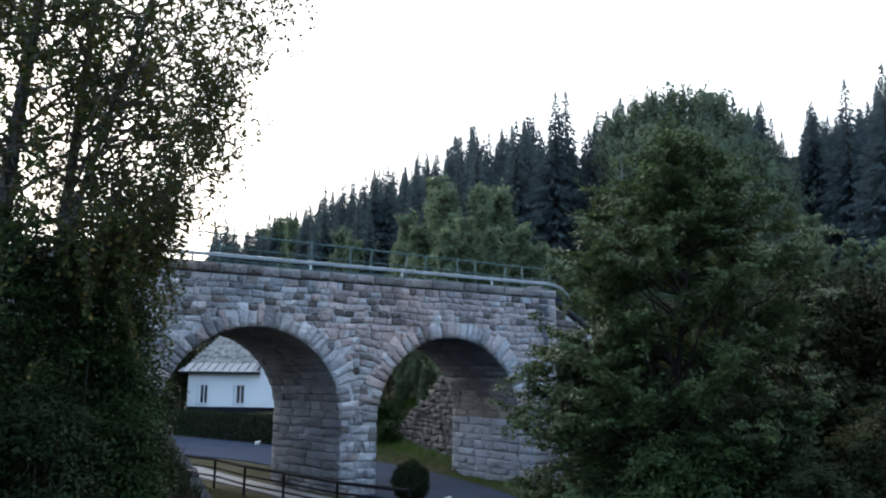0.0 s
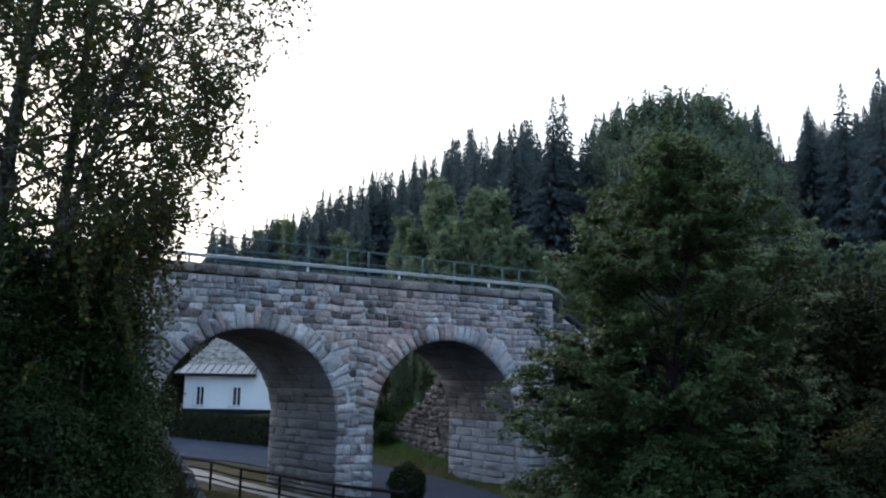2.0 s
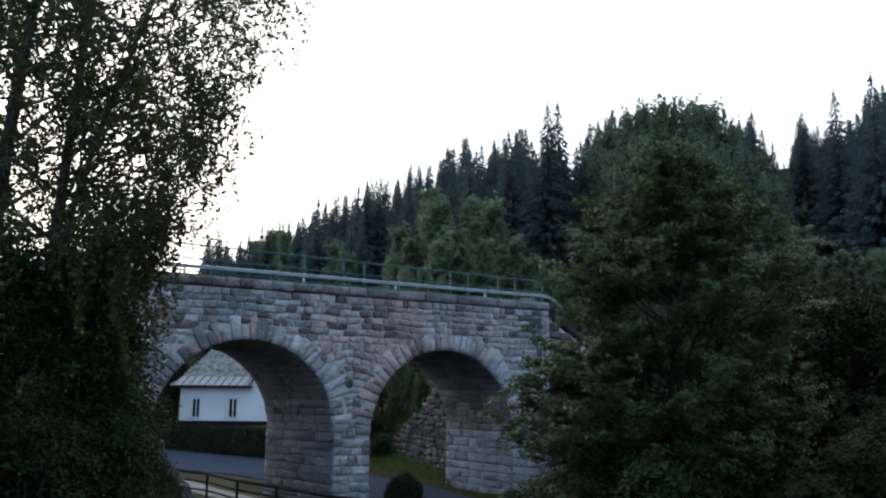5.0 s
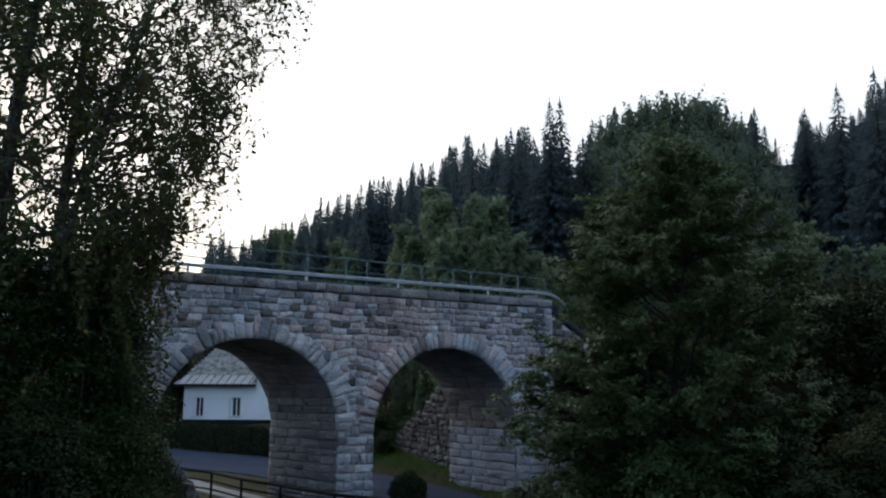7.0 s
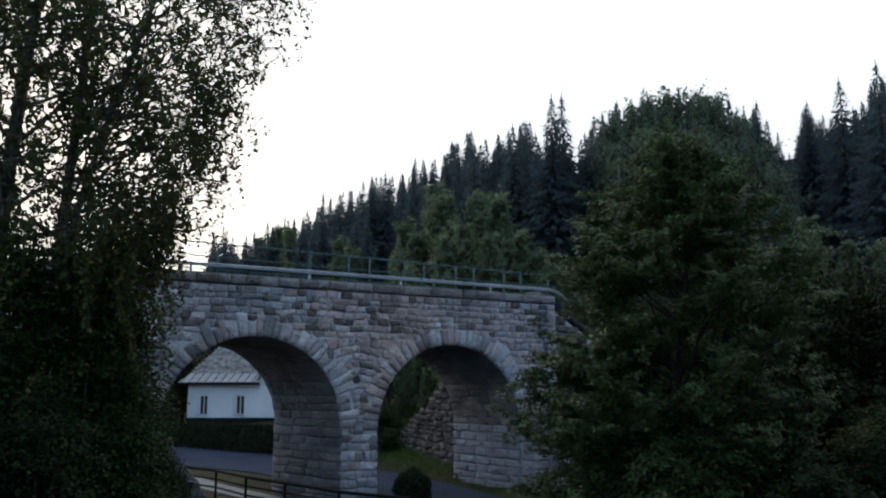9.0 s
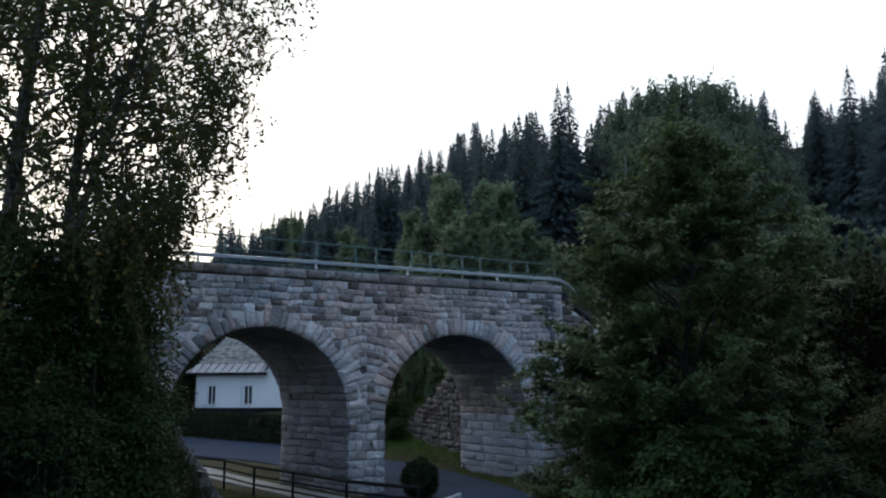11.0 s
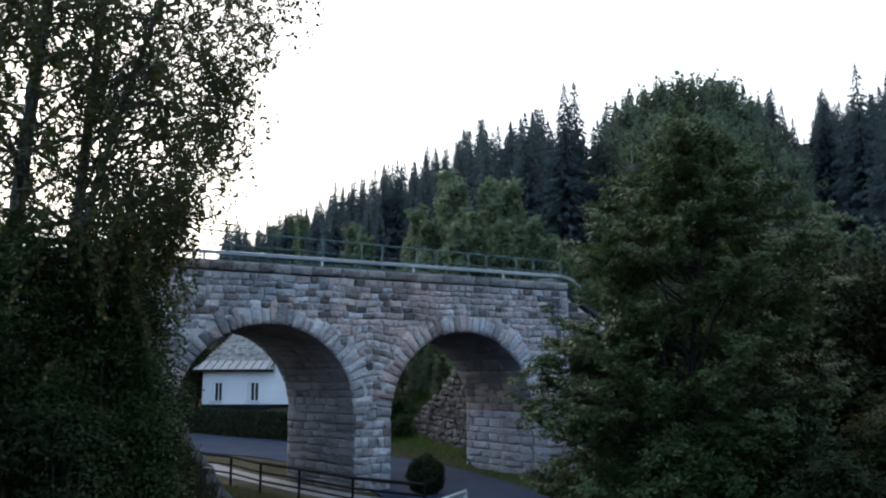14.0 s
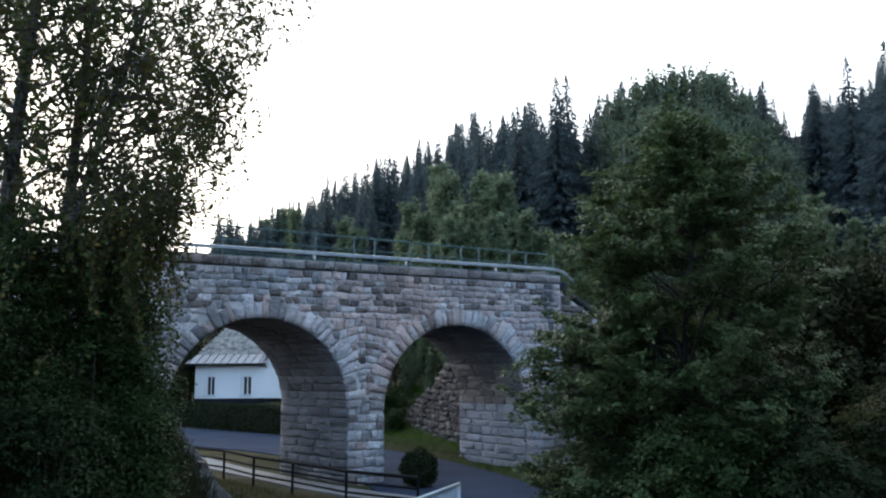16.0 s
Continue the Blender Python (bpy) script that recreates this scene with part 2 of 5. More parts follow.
def box(bm, x0, x1, y0, y1, z0, z1, bevel=0.0, m=None):
    vs = bmesh.ops.create_cube(bm, size=1.0)["verts"]
    for v in vs:
        v.co = Vector(((x0 + x1) / 2 + v.co.x * (x1 - x0), (y0 + y1) / 2 + v.co.y * (y1 - y0), (z0 + z1) / 2 + v.co.z * (z1 - z0)))
    es = list({e for v in vs for e in v.link_edges})
    if bevel:
        out = bmesh.ops.bevel(bm, geom=es, offset=bevel, segments=1, affect="EDGES")
        vs = list({v for f in out["faces"] for v in f.verts} | {v for v in vs if v.is_valid})
    if m is not None:
        for v in vs:
            v.co = m @ v.co
    return bm


def one_box(*a, **k):
    return box(bmesh.new(), *a, **k)


def tube(points, radii, sides=7, caps=True):
    """Verts and faces of a tapered tube along points."""
    pts = [Vector(p) for p in points]
    verts, faces = [], []
    side = None
    for i, p in enumerate(pts):
        d = (pts[min(i + 1, len(pts) - 1)] - pts[max(i - 1, 0)]).normalized()
        if side is None:
            side = d.orthogonal().normalized()
        else:
            side = (side - d * side.dot(d)).normalized()
        up = d.cross(side)
        r = radii[i] if hasattr(radii, "__len__") else radii
        for k in range(sides):
            a = 2 * math.pi * k / sides
            verts.append(p + (side * math.cos(a) + up * math.sin(a)) * r)
    for i in range(len(pts) - 1):
        for k in range(sides):
            k2 = (k + 1) % sides
            faces.append((i * sides + k, i * sides + k2, (i + 1) * sides + k2, (i + 1) * sides + k))
    if caps:
        faces.append(tuple(range(sides - 1, -1, -1)))
        faces.append(tuple((len(pts) - 1) * sides + k for k in range(sides)))
    return verts, faces


def merge(shapes):
    verts, faces = [], []
    for v, f in shapes:
        o = len(verts)
        verts.extend(v)
        faces.extend(tuple(i + o for i in q) for q in f)
    return verts, faces


def unit(v):
    return v / np.maximum(np.linalg.norm(v, axis=-1, keepdims=True), 1e-9)


def leaves(centres, size, rng, droop=0.0, spread=0.35, aspect=0.6, normals=None):
    """Rhombic, slightly folded leaves at the given places."""
    n = len(centres)
    a = unit(rng.normal(size=(n, 3)) - np.array([0, 0, droop]))
    b = rng.normal(size=(n, 3))
    if normals is not None:
        a = unit(a - 0.75 * normals * (a * normals).sum(1, keepdims=True))
        b = np.cross(a, normals + 0.35 * rng.normal(size=(n, 3)))
    b = unit(b - a * (a * b).sum(1, keepdims=True))
    c = np.cross(a, b)
    s = (size * (1 + spread * (rng.random(n) * 2 - 1)))[:, None]
    v = np.empty((n, 4, 3))
    v[:, 0] = centres
    v[:, 1] = centres + a * s * 0.45 + b * s * aspect / 2 + c * s * 0.10
    v[:, 2] = centres + a * s
    v[:, 3] = centres + a * s * 0.45 - b * s * aspect / 2 + c * s * 0.10
    return v.reshape(-1, 3), np.arange(n * 4).reshape(-1, 4)


def leaf_part(name, shape, mat, parent):
    v, f = shape
    me = bpy.data.meshes.new(name)
    me.vertices.add(len(v))
    me.vertices.foreach_set("co", np.asarray(v, np.float32).ravel())
    me.loops.add(f.size)
    me.loops.foreach_set("vertex_index", np.asarray(f, np.int32).ravel())
    me.polygons.add(len(f))
    me.polygons.foreach_set("loop_start", np.arange(0, f.size, f.shape[1], dtype=np.int32))
    me.update(calc_edges=True)
    me.validate()
    me.materials.append(mat)
    ob = new(name, me)
    ob.parent = parent
    return ob


# ---- plan ----
PSI = radians(29.7)
T_AX = np.array([math.cos(PSI), math.sin(PSI), 0.0])      # along the bridge's face
N_AX = np.array([-math.sin(PSI), math.cos(PSI), 0.0])     # through the bridge
ORIGIN = np.array([-3.409, 30.0, 0.0])                    # foot of the middle pier
DEEP = 4.5                                                # width of the bridge
PIER = 1.443
RAD = 3.2
SPRING1, SPRING2 = 2.66, 2.56
ARCH1 = -3.24
ARCH2 = PIER + 3.16
PIER2 = PIER + 6.32
SKEW1, SKEW2 = -0.213, -0.10                              # the arches run askew through the bridge
CROWN_TOP = 7.60                                          # underside of the coping
LEFT_END, RIGHT_END = -24.0, 9.7


def smooth_step(a, b, x):
    t = np.clip((np.asarray(x, float) - a) / (b - a), 0, 1)
    return t * t * (3 - 2 * t)


def at_bridge(s, d, z):
    """The place s metres along the bridge, d metres behind its face, z up, askew as the arches are."""
    return ORIGIN + T_AX * (s + d * (SKEW1 + (SKEW2 - SKEW1) * float(np.clip(s / PIER, 0, 1)))) + N_AX * d + np.array([0, 0, z])


def on_deck(s, d, z):
    """The same, square to the face, for the rails along the deck."""
    return ORIGIN + T_AX * (s + d * 0.178 * float(np.clip(s / PIER, 0, 1))) + N_AX * d + np.array([0, 0, z])


F_A = np.array([-8.4, 31.3])
F_U = np.array([0.676, -0.737])
F_N = np.array([-0.737, -0.676])


def along_stream(x, y):
    dx, dy = np.asarray(x) - F_A[0], np.asarray(y) - F_A[1]
    return dx * F_U[0] + dy * F_U[1], dx * F_N[0] + dy * F_N[1]


ROAD = [(13, -14), (10, 2), (6.6, 8.5), (3.3, 14), (1.85, 19), (2.1, 25), (0.55, 32.3), (-2.15, 38.2), (-6.1, 43.3), (-10, 48.7), (-20, 57), (-36, 69), (-60, 84)]


def ground_height(x, y):
    x, y = np.asarray(x, float), np.asarray(y, float)
    a, e = along_stream(x, y)
    # hillside behind
    q = 0.75 * (x - 3.5) + 0.66 * (y - 51)
    hill = 0.36 * np.logaddexp(0, q / 3.0) * 3.0
    hill *= smooth_step(6, 14, (x - ORIGIN[0]) * N_AX[0] + (y - ORIGIN[1]) * N_AX[1]) * 0.75 + 0.25
    # near side to the right of the road
    right = 1.6 * smooth_step(12, 24, x - 0.1 * y) * smooth_step(60, 30, y)
    # terrace of the house
    terrace = 1.25 * smooth_step(0.8, 3.0, 0.63 * (x + 14) + 0.777 * (y - 58.3))
    # stream bed and the bank with the birches
    bed = -1.5 * smooth_step(1.0, 2.4, e) * (1 - smooth_step(4.6, 4.8, e))
    bank_top = np.clip(4.85 - 0.66 * (a - 2.9), 0.5, 6.5)
    mound = smooth_step(3.9, 6.4, -x) * smooth_step(7, 11, e) * (2.3 - np.minimum(bank_top, 2.3))
    knoll = np.maximum(2.42 - np.minimum(bank_top + mound, 2.42), 0) * (1 - smooth_step(3.0, 7.0, np.hypot(x, y)))
    behind = 2.42 * smooth_step(1, 6, -y) * (1 - smooth_step(3.0, 7.0, np.hypot(x, y)))
    bank = smooth_step(4.6, 5.2, e) * (np.where(y < 0, np.maximum(bank_top + mound + knoll, behind), bank_top + mound + knoll))
    bank = bank * (1 - smooth_step(40, 70, e))
    side = smooth_step(-2, 3, a)
    verge = (0.55 * smooth_step(0.0, 0.75, road_distance(x, y)) + 0.5 * smooth_step(0.6, 3.0, road_distance(x, y))) * smooth_step(-9, -5, x) * (1 - smooth_step(4, 8, x)) * smooth_step(36.8, 37.8, y)
    z = hill + right + verge + np.where(y > 40, terrace, 0) + (bed * smooth_step(-14, -8, a) + bank * side)
    return z


def stone_from(quad, face, proud, rng, gap=0.013, back=0.10, bulge=0.055):
    """A rock-faced stone with blunt corners: quad is its outline (u, v) on a wall, face(u, v, out) gives places on that wall."""
    q = np.asarray(quad, float)
    c = q.mean(axis=0)
    size = max(np.linalg.norm(q - c, axis=1).mean(), 0.08)
    half = np.maximum(np.abs(q - c).mean(axis=0), 0.05)
    q = c + (q - c) * (1 - np.array([0.55, 0.75]) * gap / half)
    edge = []
    for i in range(4):
        to_last, to_next = q[i - 1] - q[i], q[(i + 1) % 4] - q[i]
        for way in (to_last, to_next):
            cut = min(rng.uniform(0.006, 0.034), 0.3 * np.linalg.norm(way))
            edge.append(q[i] + way / max(np.linalg.norm(way), 1e-6) * cut)
    edge = np.array(edge)
    shift = rng.normal(size=2) * 0.05 * size
    edge = edge + rng.normal(size=(8, 2)) * 0.006
    inner = c + shift + (edge - c) * rng.uniform(0.45, 0.82, (8, 1))
    p = proud + rng.normal() * 0.014
    v = [face(*r, -back) for r in edge] + [face(*r, p * 0.6 + rng.normal() * 0.006) for r in edge]
    v += [face(*r, p + bulge * rng.uniform(0.1, 1.2)) for r in inner]
    f = [(k * 8 + i, k * 8 + (i + 1) % 8, k * 8 + 8 + (i + 1) % 8, k * 8 + 8 + i) for k in range(2) for i in range(8)]
    f.append(tuple(range(16, 24)))
    return v, f


def courses(z0, z1, mean, rng):
    zs = [z0]
    while zs[-1] < z1 - 0.6 * mean:
        zs.append(zs[-1] + mean * rng.uniform(0.78, 1.22))
    k = (z1 - z0) / (zs[-1] - z0)
    return [z0 + (z - z0) * k for z in zs]


# ---- ground, road, path, water ----
def warped_axis(near0, near1, step, far):
    core = np.arange(near0, near1 + step / 2, step)
    out = np.geomspace(step, far, 26).cumsum()
    out = out[out < far]
    return np.concatenate([near0 - out[::-1], core, near1 + out])


def build_ground():
    xs, ys = warped_axis(-30, 34, 0.5, 2600), warped_axis(-8, 76, 0.5, 2600)
    gx, gy = np.meshgrid(xs, ys)
    z = ground_height(gx, gy)
    far = np.hypot(gx, gy)
    z = z * (1 - smooth_step(240, 700, far)) + 30 * smooth_step(240, 700, far)
    z = z + 0.05 * np.sin(gx * 1.7 + np.cos(gy * 1.3)) * np.cos(gy * 1.9)
    road_gap = road_distance(gx, gy)
    z = np.where(road_gap < 0.4, np.minimum(z, -0.06), z)
    v = np.stack([gx.ravel(), gy.ravel(), z.ravel()], 1)
    nx = len(xs)
    i = np.arange((nx - 1) * (len(ys) - 1))
    k = (i // (nx - 1)) * nx + i % (nx - 1)
    ob = leaf_part("ground", (v, np.stack([k, k + 1, k + nx + 1, k + nx], 1)), SOIL, None)
    tagged(ob, "grassy earth ground of the valley and its hillside", "ground", kind="structure")


def smooth_line(points, n):
    p = np.array(points, float)
    seg = np.linalg.norm(np.diff(p, axis=0), axis=1)
    t = np.concatenate([[0], seg.cumsum()])
    u = np.linspace(0, t[-1], n)
    q = np.stack([np.interp(u, t, p[:, k]) for k in range(p.shape[1])], 1)
    w = max(3, n // 14)
    for _ in range(2):
        pad = np.concatenate([2 * q[0] - q[1:w + 1][::-1], q, 2 * q[-1] - q[-w - 1:-1][::-1]])
        q = np.stack([np.convolve(pad[:, k], np.ones(2 * w + 1) / (2 * w + 1), "valid") for k in range(q.shape[1])], 1)
    return q


ROAD_LINE = smooth_line(ROAD, 140)


def road_width(q):
    return 1.75 + 1.0 * smooth_step(20, 25.5, q[:, 1]) + 1.0 * smooth_step(43, 49, q[:, 1])


def road_distance(x, y):
    best = np.full(np.shape(x), 1e9)
    for p, w in zip(ROAD_LINE, road_width(ROAD_LINE)):
        best = np.minimum(best, np.hypot(x - p[0], y - p[1]) - w)
    return best


def ribbon(line, half, z, thick):
    d = np.gradient(line, axis=0)
    d = d / np.linalg.norm(d, axis=1, keepdims=True)
    nrm = np.stack([-d[:, 1], d[:, 0]], 1)
    half = np.broadcast_to(half, (len(line),))
    v, f = [], []
    for p, m, h in zip(line, nrm, half):
        for off, zz in ((-h, z - thick), (-h, z), (-h * 0.33, z + 0.02), (h * 0.33, z + 0.02), (h, z), (h, z - thick)):
            v.append((p[0] + m[0] * off, p[1] + m[1] * off, zz))
    for i in range(len(line) - 1):
        for k in range(5):
            a = i * 6 + k
            f.append((a, a + 1, a + 7, a + 6))
    return v, f


def build_surfaces():
    ob = part("road", ribbon(ROAD_LINE, road_width(ROAD_LINE), 0.0, 0.3), ASPHALT)
    tagged(ob, "narrow grey asphalt road passing under the arch", "road", kind="structure")
    line = smooth_line([(-12.5, 40.5), (-9.3, 35.2), (-6.3, 31.6), (-4.1, 28.6), (-1.6, 26.6), (0.6, 24.6), (1.4, 21.5)], 40)
    ob = part("path", ribbon(line, 0.62, 0.05, 0.25), PAVING)
    tagged(ob, "pale concrete footpath beside the dark fence", "path", kind="structure")
    m = np.array([F_A + F_U * a + F_N * 3.5 for a in np.linspace(-16, 34, 20)])
    ob = part("stream", ribbon(m, 1.6, -1.2, 0.2), WATER_M)
    tagged(ob, "dark shallow stream water between its banks", "stream", kind="structure")


# ---- the stone viaduct ----
def build_bridge():
    rng = np.random.default_rng(11)
    bridge = thing("viaduct", tuple(at_bridge(0, 0, 0)), "granite masonry viaduct with round arches over the road", "bridge")
    inv = bridge.matrix_basis.inverted()

    def local(shape):
        v, f = shape
        return [inv @ Vector(p) for p in v], f

    def face(u, v, out):
        return at_bridge(u, -out, v)

    # core with its openings, a little behind the stone faces
    knots = [(LEFT_END, -1.6)]
    for c, zs in ((ARCH1 - 2 * RAD - PIER, SPRING1), (ARCH1, SPRING1), (ARCH2, SPRING2)):
        r = RAD + 0.05
        knots.append((c - r, -1.6))
        knots += [(c - r * math.cos(math.pi * k / 36), zs + r * math.sin(math.pi * k / 36)) for k in range(37)]
        knots.append((c + r, -1.6))
    knots.append((RIGHT_END, -1.6))
    v, f = [], []
    for s, z in knots:
        v += [inv @ Vector(face(s, z, 0.010)), inv @ Vector(face(s, CROWN_TOP, 0.010)), inv @ Vector(face(s, z, -DEEP)), inv @ Vector(face(s, CROWN_TOP, -DEEP))]
    for i in range(len(knots) - 1):
        a, b = i * 4, i * 4 + 4
        f.append((a, b, b + 2, a + 2))
        if knots[i + 1][0] - knots[i][0] > 1e-6:
            f += [(a, a + 1, b + 1, b), (a + 2, b + 2, b + 3, a + 3), (a + 1, a + 3, b + 3, b + 1)]
    e = len(v) - 4
    f += [(0, 2, 3, 1), (e, e + 1, e + 3, e + 2)]
    part("core", (v, f), MORTAR, bridge, "grey mortar and rubble core")

    def waver(u, v):
        """The courses run unevenly in the spandrels, and straighten towards the piers and the coping."""
        rim = min(math.hypot(u - c, max(v - zs, 0)) for c, zs in ((ARCH1, SPRING1), (ARCH2, SPRING2), (ARCH1 - 2 * RAD - PIER, SPRING1)))
        a = 0.026 * float(smooth_step(2.9, 3.6, v) * (1 - smooth_step(6.4, 7.3, v)) * smooth_step(RAD + 0.5, RAD + 1.0, rim)) + 0.012 * float(1 - smooth_step(7.2, 7.5, v)) * float(smooth_step(RAD + 0.05, RAD + 0.4, rim))
        # over the pier the courses arch from ring to ring
        v = v - min(0.30 * abs(u - PIER / 2) ** 1.5, 0.42) * float(smooth_step(2.9, 3.7, v) * (1 - smooth_step(4.9, 6.1, v)) * (1 - smooth_step(2.4, 3.4, abs(u - PIER / 2))))
        return (u + a * (math.sin(2.9 * v + 1.1 * u) + 0.6 * math.sin(4.3 * u - 1.7 * v)), v + a * (math.sin(2.1 * u + 0.7) * math.cos(1.3 * v) + 0.7 * math.sin(4.1 * u - 2.3 * v)))

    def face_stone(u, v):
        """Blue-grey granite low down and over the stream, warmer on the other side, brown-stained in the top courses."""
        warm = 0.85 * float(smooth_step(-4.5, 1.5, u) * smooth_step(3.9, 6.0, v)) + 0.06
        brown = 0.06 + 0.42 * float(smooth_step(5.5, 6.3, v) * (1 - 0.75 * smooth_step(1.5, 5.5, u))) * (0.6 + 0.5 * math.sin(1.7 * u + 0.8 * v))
        # a strip of darker stones at the end of the parapet
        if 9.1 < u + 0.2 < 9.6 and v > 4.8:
            return DARK_STONE
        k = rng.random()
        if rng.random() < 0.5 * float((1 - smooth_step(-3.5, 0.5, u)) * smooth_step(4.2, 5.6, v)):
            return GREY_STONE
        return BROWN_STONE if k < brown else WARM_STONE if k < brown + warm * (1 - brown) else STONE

    singles, joined = [], {}

    # coursed stones of the face; tall rows low down, irregular ones above
    rows = courses(-0.1, SPRING1 + 0.2, 0.35, rng)[:-1] + courses(SPRING1 + 0.2, CROWN_TOP, 0.248, rng)
    ring = 0.62
    for z0, z1 in zip(rows[:-1], rows[1:]):
        s = LEFT_END + rng.random() * 0.3
        blocked = []
        for c, zs in ((ARCH1 - 2 * RAD - PIER, SPRING1), (ARCH1, SPRING1), (ARCH2, SPRING2)):
            zm = max((z0 + z1) / 2 - zs, 0)
            ext = RAD + (ring if z1 > zs else 0)
            w = math.sqrt(max(ext * ext - zm * zm, 0)) if zm > 0 else (RAD if z1 <= zs + 0.05 else RAD + ring * 0.5)
            wi = math.sqrt(max(RAD * RAD - max(z0 - zs, 0) ** 2, 0))
            w = max(w - 0.04, wi) if w > 0 else 0
            if z0 - zs < RAD + ring and w > 0.05:
                blocked.append((c - w, c + w))
        spans, start = [], LEFT_END
        for b0, b1 in blocked:
            spans.append((start, b0))
            start = b1
        spans.append((start, RIGHT_END))
        for s0, s1 in spans:
            if s1 - s0 < 0.08:
                continue
            cuts = [s0]
            while cuts[-1] < s1 - 0.30:
                cuts.append(cuts[-1] + rng.uniform(0.2, 0.58))
            if s1 - cuts[-1] < 0.18 and len(cuts) > 1:
                cuts[-1] = s1
            elif cuts[-1] > s1:
                cuts[-1] = s1
            else:
                cuts.append(s1)
            for a, b in zip(cuts[:-1], cuts[1:]):
                zz = [(z0, z1)]
                if z1 - z0 > 0.28 and b - a > 0.4 and rng.random() < 0.2 and z0 > SPRING1:
                    m = z0 + (z1 - z0) * rng.uniform(0.4, 0.6)
                    zz = [(z0, m), (m, z1)]
                for y0, y1 in zz:
                    k = rng.normal(size=4) * np.array([0.02, 0.02, 0.012, 0.012])
                    quad = [waver(*q) for q in ((a + k[0], y0 + k[2]), (b + k[1], y0 + k[2]), (b - k[1], y1 + k[3]), (a - k[0], y1 + k[3]))]
                    st = stone_from(quad, face, 0.03, rng, 0.008, bulge=0.045)
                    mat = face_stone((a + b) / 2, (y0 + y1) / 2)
                    near = -0.2 < a < PIER + 0.3 or (-6.4 < a < 9.8 and z0 > 5.2)
                    if near and len(singles) < 300:
                        singles.append((st, mat))
                    else:
                        joined.setdefault(mat.name, (mat, []))[1].append(st)
    for st, mat in singles:
        part("stone", local(st), mat, bridge, smooth="face")
    for mat, stones in joined.values():
        ob = part("stonework", local(merge(stones)), mat, bridge, "rock-faced granite masonry", smooth="face")
        tagged(ob, kind="stuff")

    # arch rings
    for c, zs, single in ((ARCH1 - 2 * RAD - PIER, SPRING1, False), (ARCH1, SPRING1, True), (ARCH2, SPRING2, True)):
        cut = [0.0]
        while cut[-1] < math.pi - 0.06:
            cut.append(cut[-1] + (rng.uniform(0.06, 0.105) if c == ARCH2 else rng.uniform(0.06, 0.115)))
        cut = [x * math.pi / cut[-1] for x in cut]
        for a, b in zip(cut[:-1], cut[1:]):
            r1 = RAD + ring + rng.choice([-0.16, 0.0, 0.14, 0.24]) + rng.uniform(-0.05, 0.05)
            quad = [(c + r * math.cos(t), zs + r * math.sin(t)) for r, t in ((RAD, a), (r1, a), (r1, b), (RAD, b))]
            part("voussoir", local(stone_from(quad, face, 0.065, rng, 0.010, bulge=0.04)), WARM_STONE if rng.random() < (0.5 if c == ARCH2 else 0.15) else GREY_STONE if c != ARCH2 and a > 1.2 and rng.random() < 0.6 else STONE, bridge, smooth="face")

    # sides of the piers and the vaults
    for c, zs, q in ((ARCH1 - 2 * RAD - PIER, SPRING1, 0), (ARCH1, SPRING1, 1), (ARCH2, SPRING2, 1)):
        blocks = {}

        def vault(u, v, out):
            # u is depth, v runs up one side, over and down the other
            if v < zs:
                return at_bridge(c + RAD - out, u, v)
            t = (v - zs) / RAD
            if t <= math.pi:
                return at_bridge(c + (RAD - out) * math.cos(t), u, zs + (RAD - out) * math.sin(t))
            return at_bridge(c - RAD + out, u, zs - (v - zs - math.pi * RAD))

        low = courses(-0.1, zs, 0.32, rng)
        over = [zs + (k + 1) * math.pi * RAD / 34 for k in range(34)]
        down = [zs + math.pi * RAD + (zs - z) for z in low[::-1][1:]]
        allv = low + over + down
        for i, (v0, v1) in enumerate(zip(allv[:-1], allv[1:])):
            u = 0.02
            while u < DEEP - 0.1:
                w = min(rng.uniform(0.6, 1.3), DEEP - u)
                if DEEP - u - w < 0.25:
                    w = DEEP - u
                k = rng.normal(size=2) * 0.004
                e = 0.016 if v0 < zs else 0.0
                quad = [(u - e, v0 + k[0]), (u + w + e, v0 + k[0]), (u + w + e, v1 + k[1]), (u - e, v1 + k[1])]
                st = stone_from(quad, vault, 0.02 if v0 < zs else 0.0, rng, 0.012 if v0 < zs else 0.004, bulge=(0.03 if c == ARCH2 else 0.045) if v0 < zs else 0.008)
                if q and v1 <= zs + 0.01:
                    # darker stones are mixed at random into the middle pier's side
                    part("side_stone", local(st), ASHLAR if c == ARCH2 else DARK_STONE if rng.random() < 0.45 else VAULT, bridge, smooth="face")
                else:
                    # the lower courses over the springing are paler, darker stones hold the crown's shade
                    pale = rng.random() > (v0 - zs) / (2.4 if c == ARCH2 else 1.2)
                    mat = (WEATHERED if c == ARCH2 else VAULT) if pale else DARK_STONE
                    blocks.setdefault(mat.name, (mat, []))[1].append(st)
                u += w
        for mat, stones in blocks.values():
            ob = part("vault", local(merge(stones)), mat, bridge, "stone barrel vault with shade in its dark tones", smooth="face")
            tagged(ob, kind="stuff")

    # foot of the abutment, standing forward of the face under the springing
    foot_deep, foot_top = 0.85, 2.95
    c0 = ARCH2 + RAD

    def foot_side(u, v, out):
        return at_bridge(c0 - out, u, v)

    def foot_front(u, v, out):
        return at_bridge(u, -foot_deep - out, v)

    bm = bmesh.new()
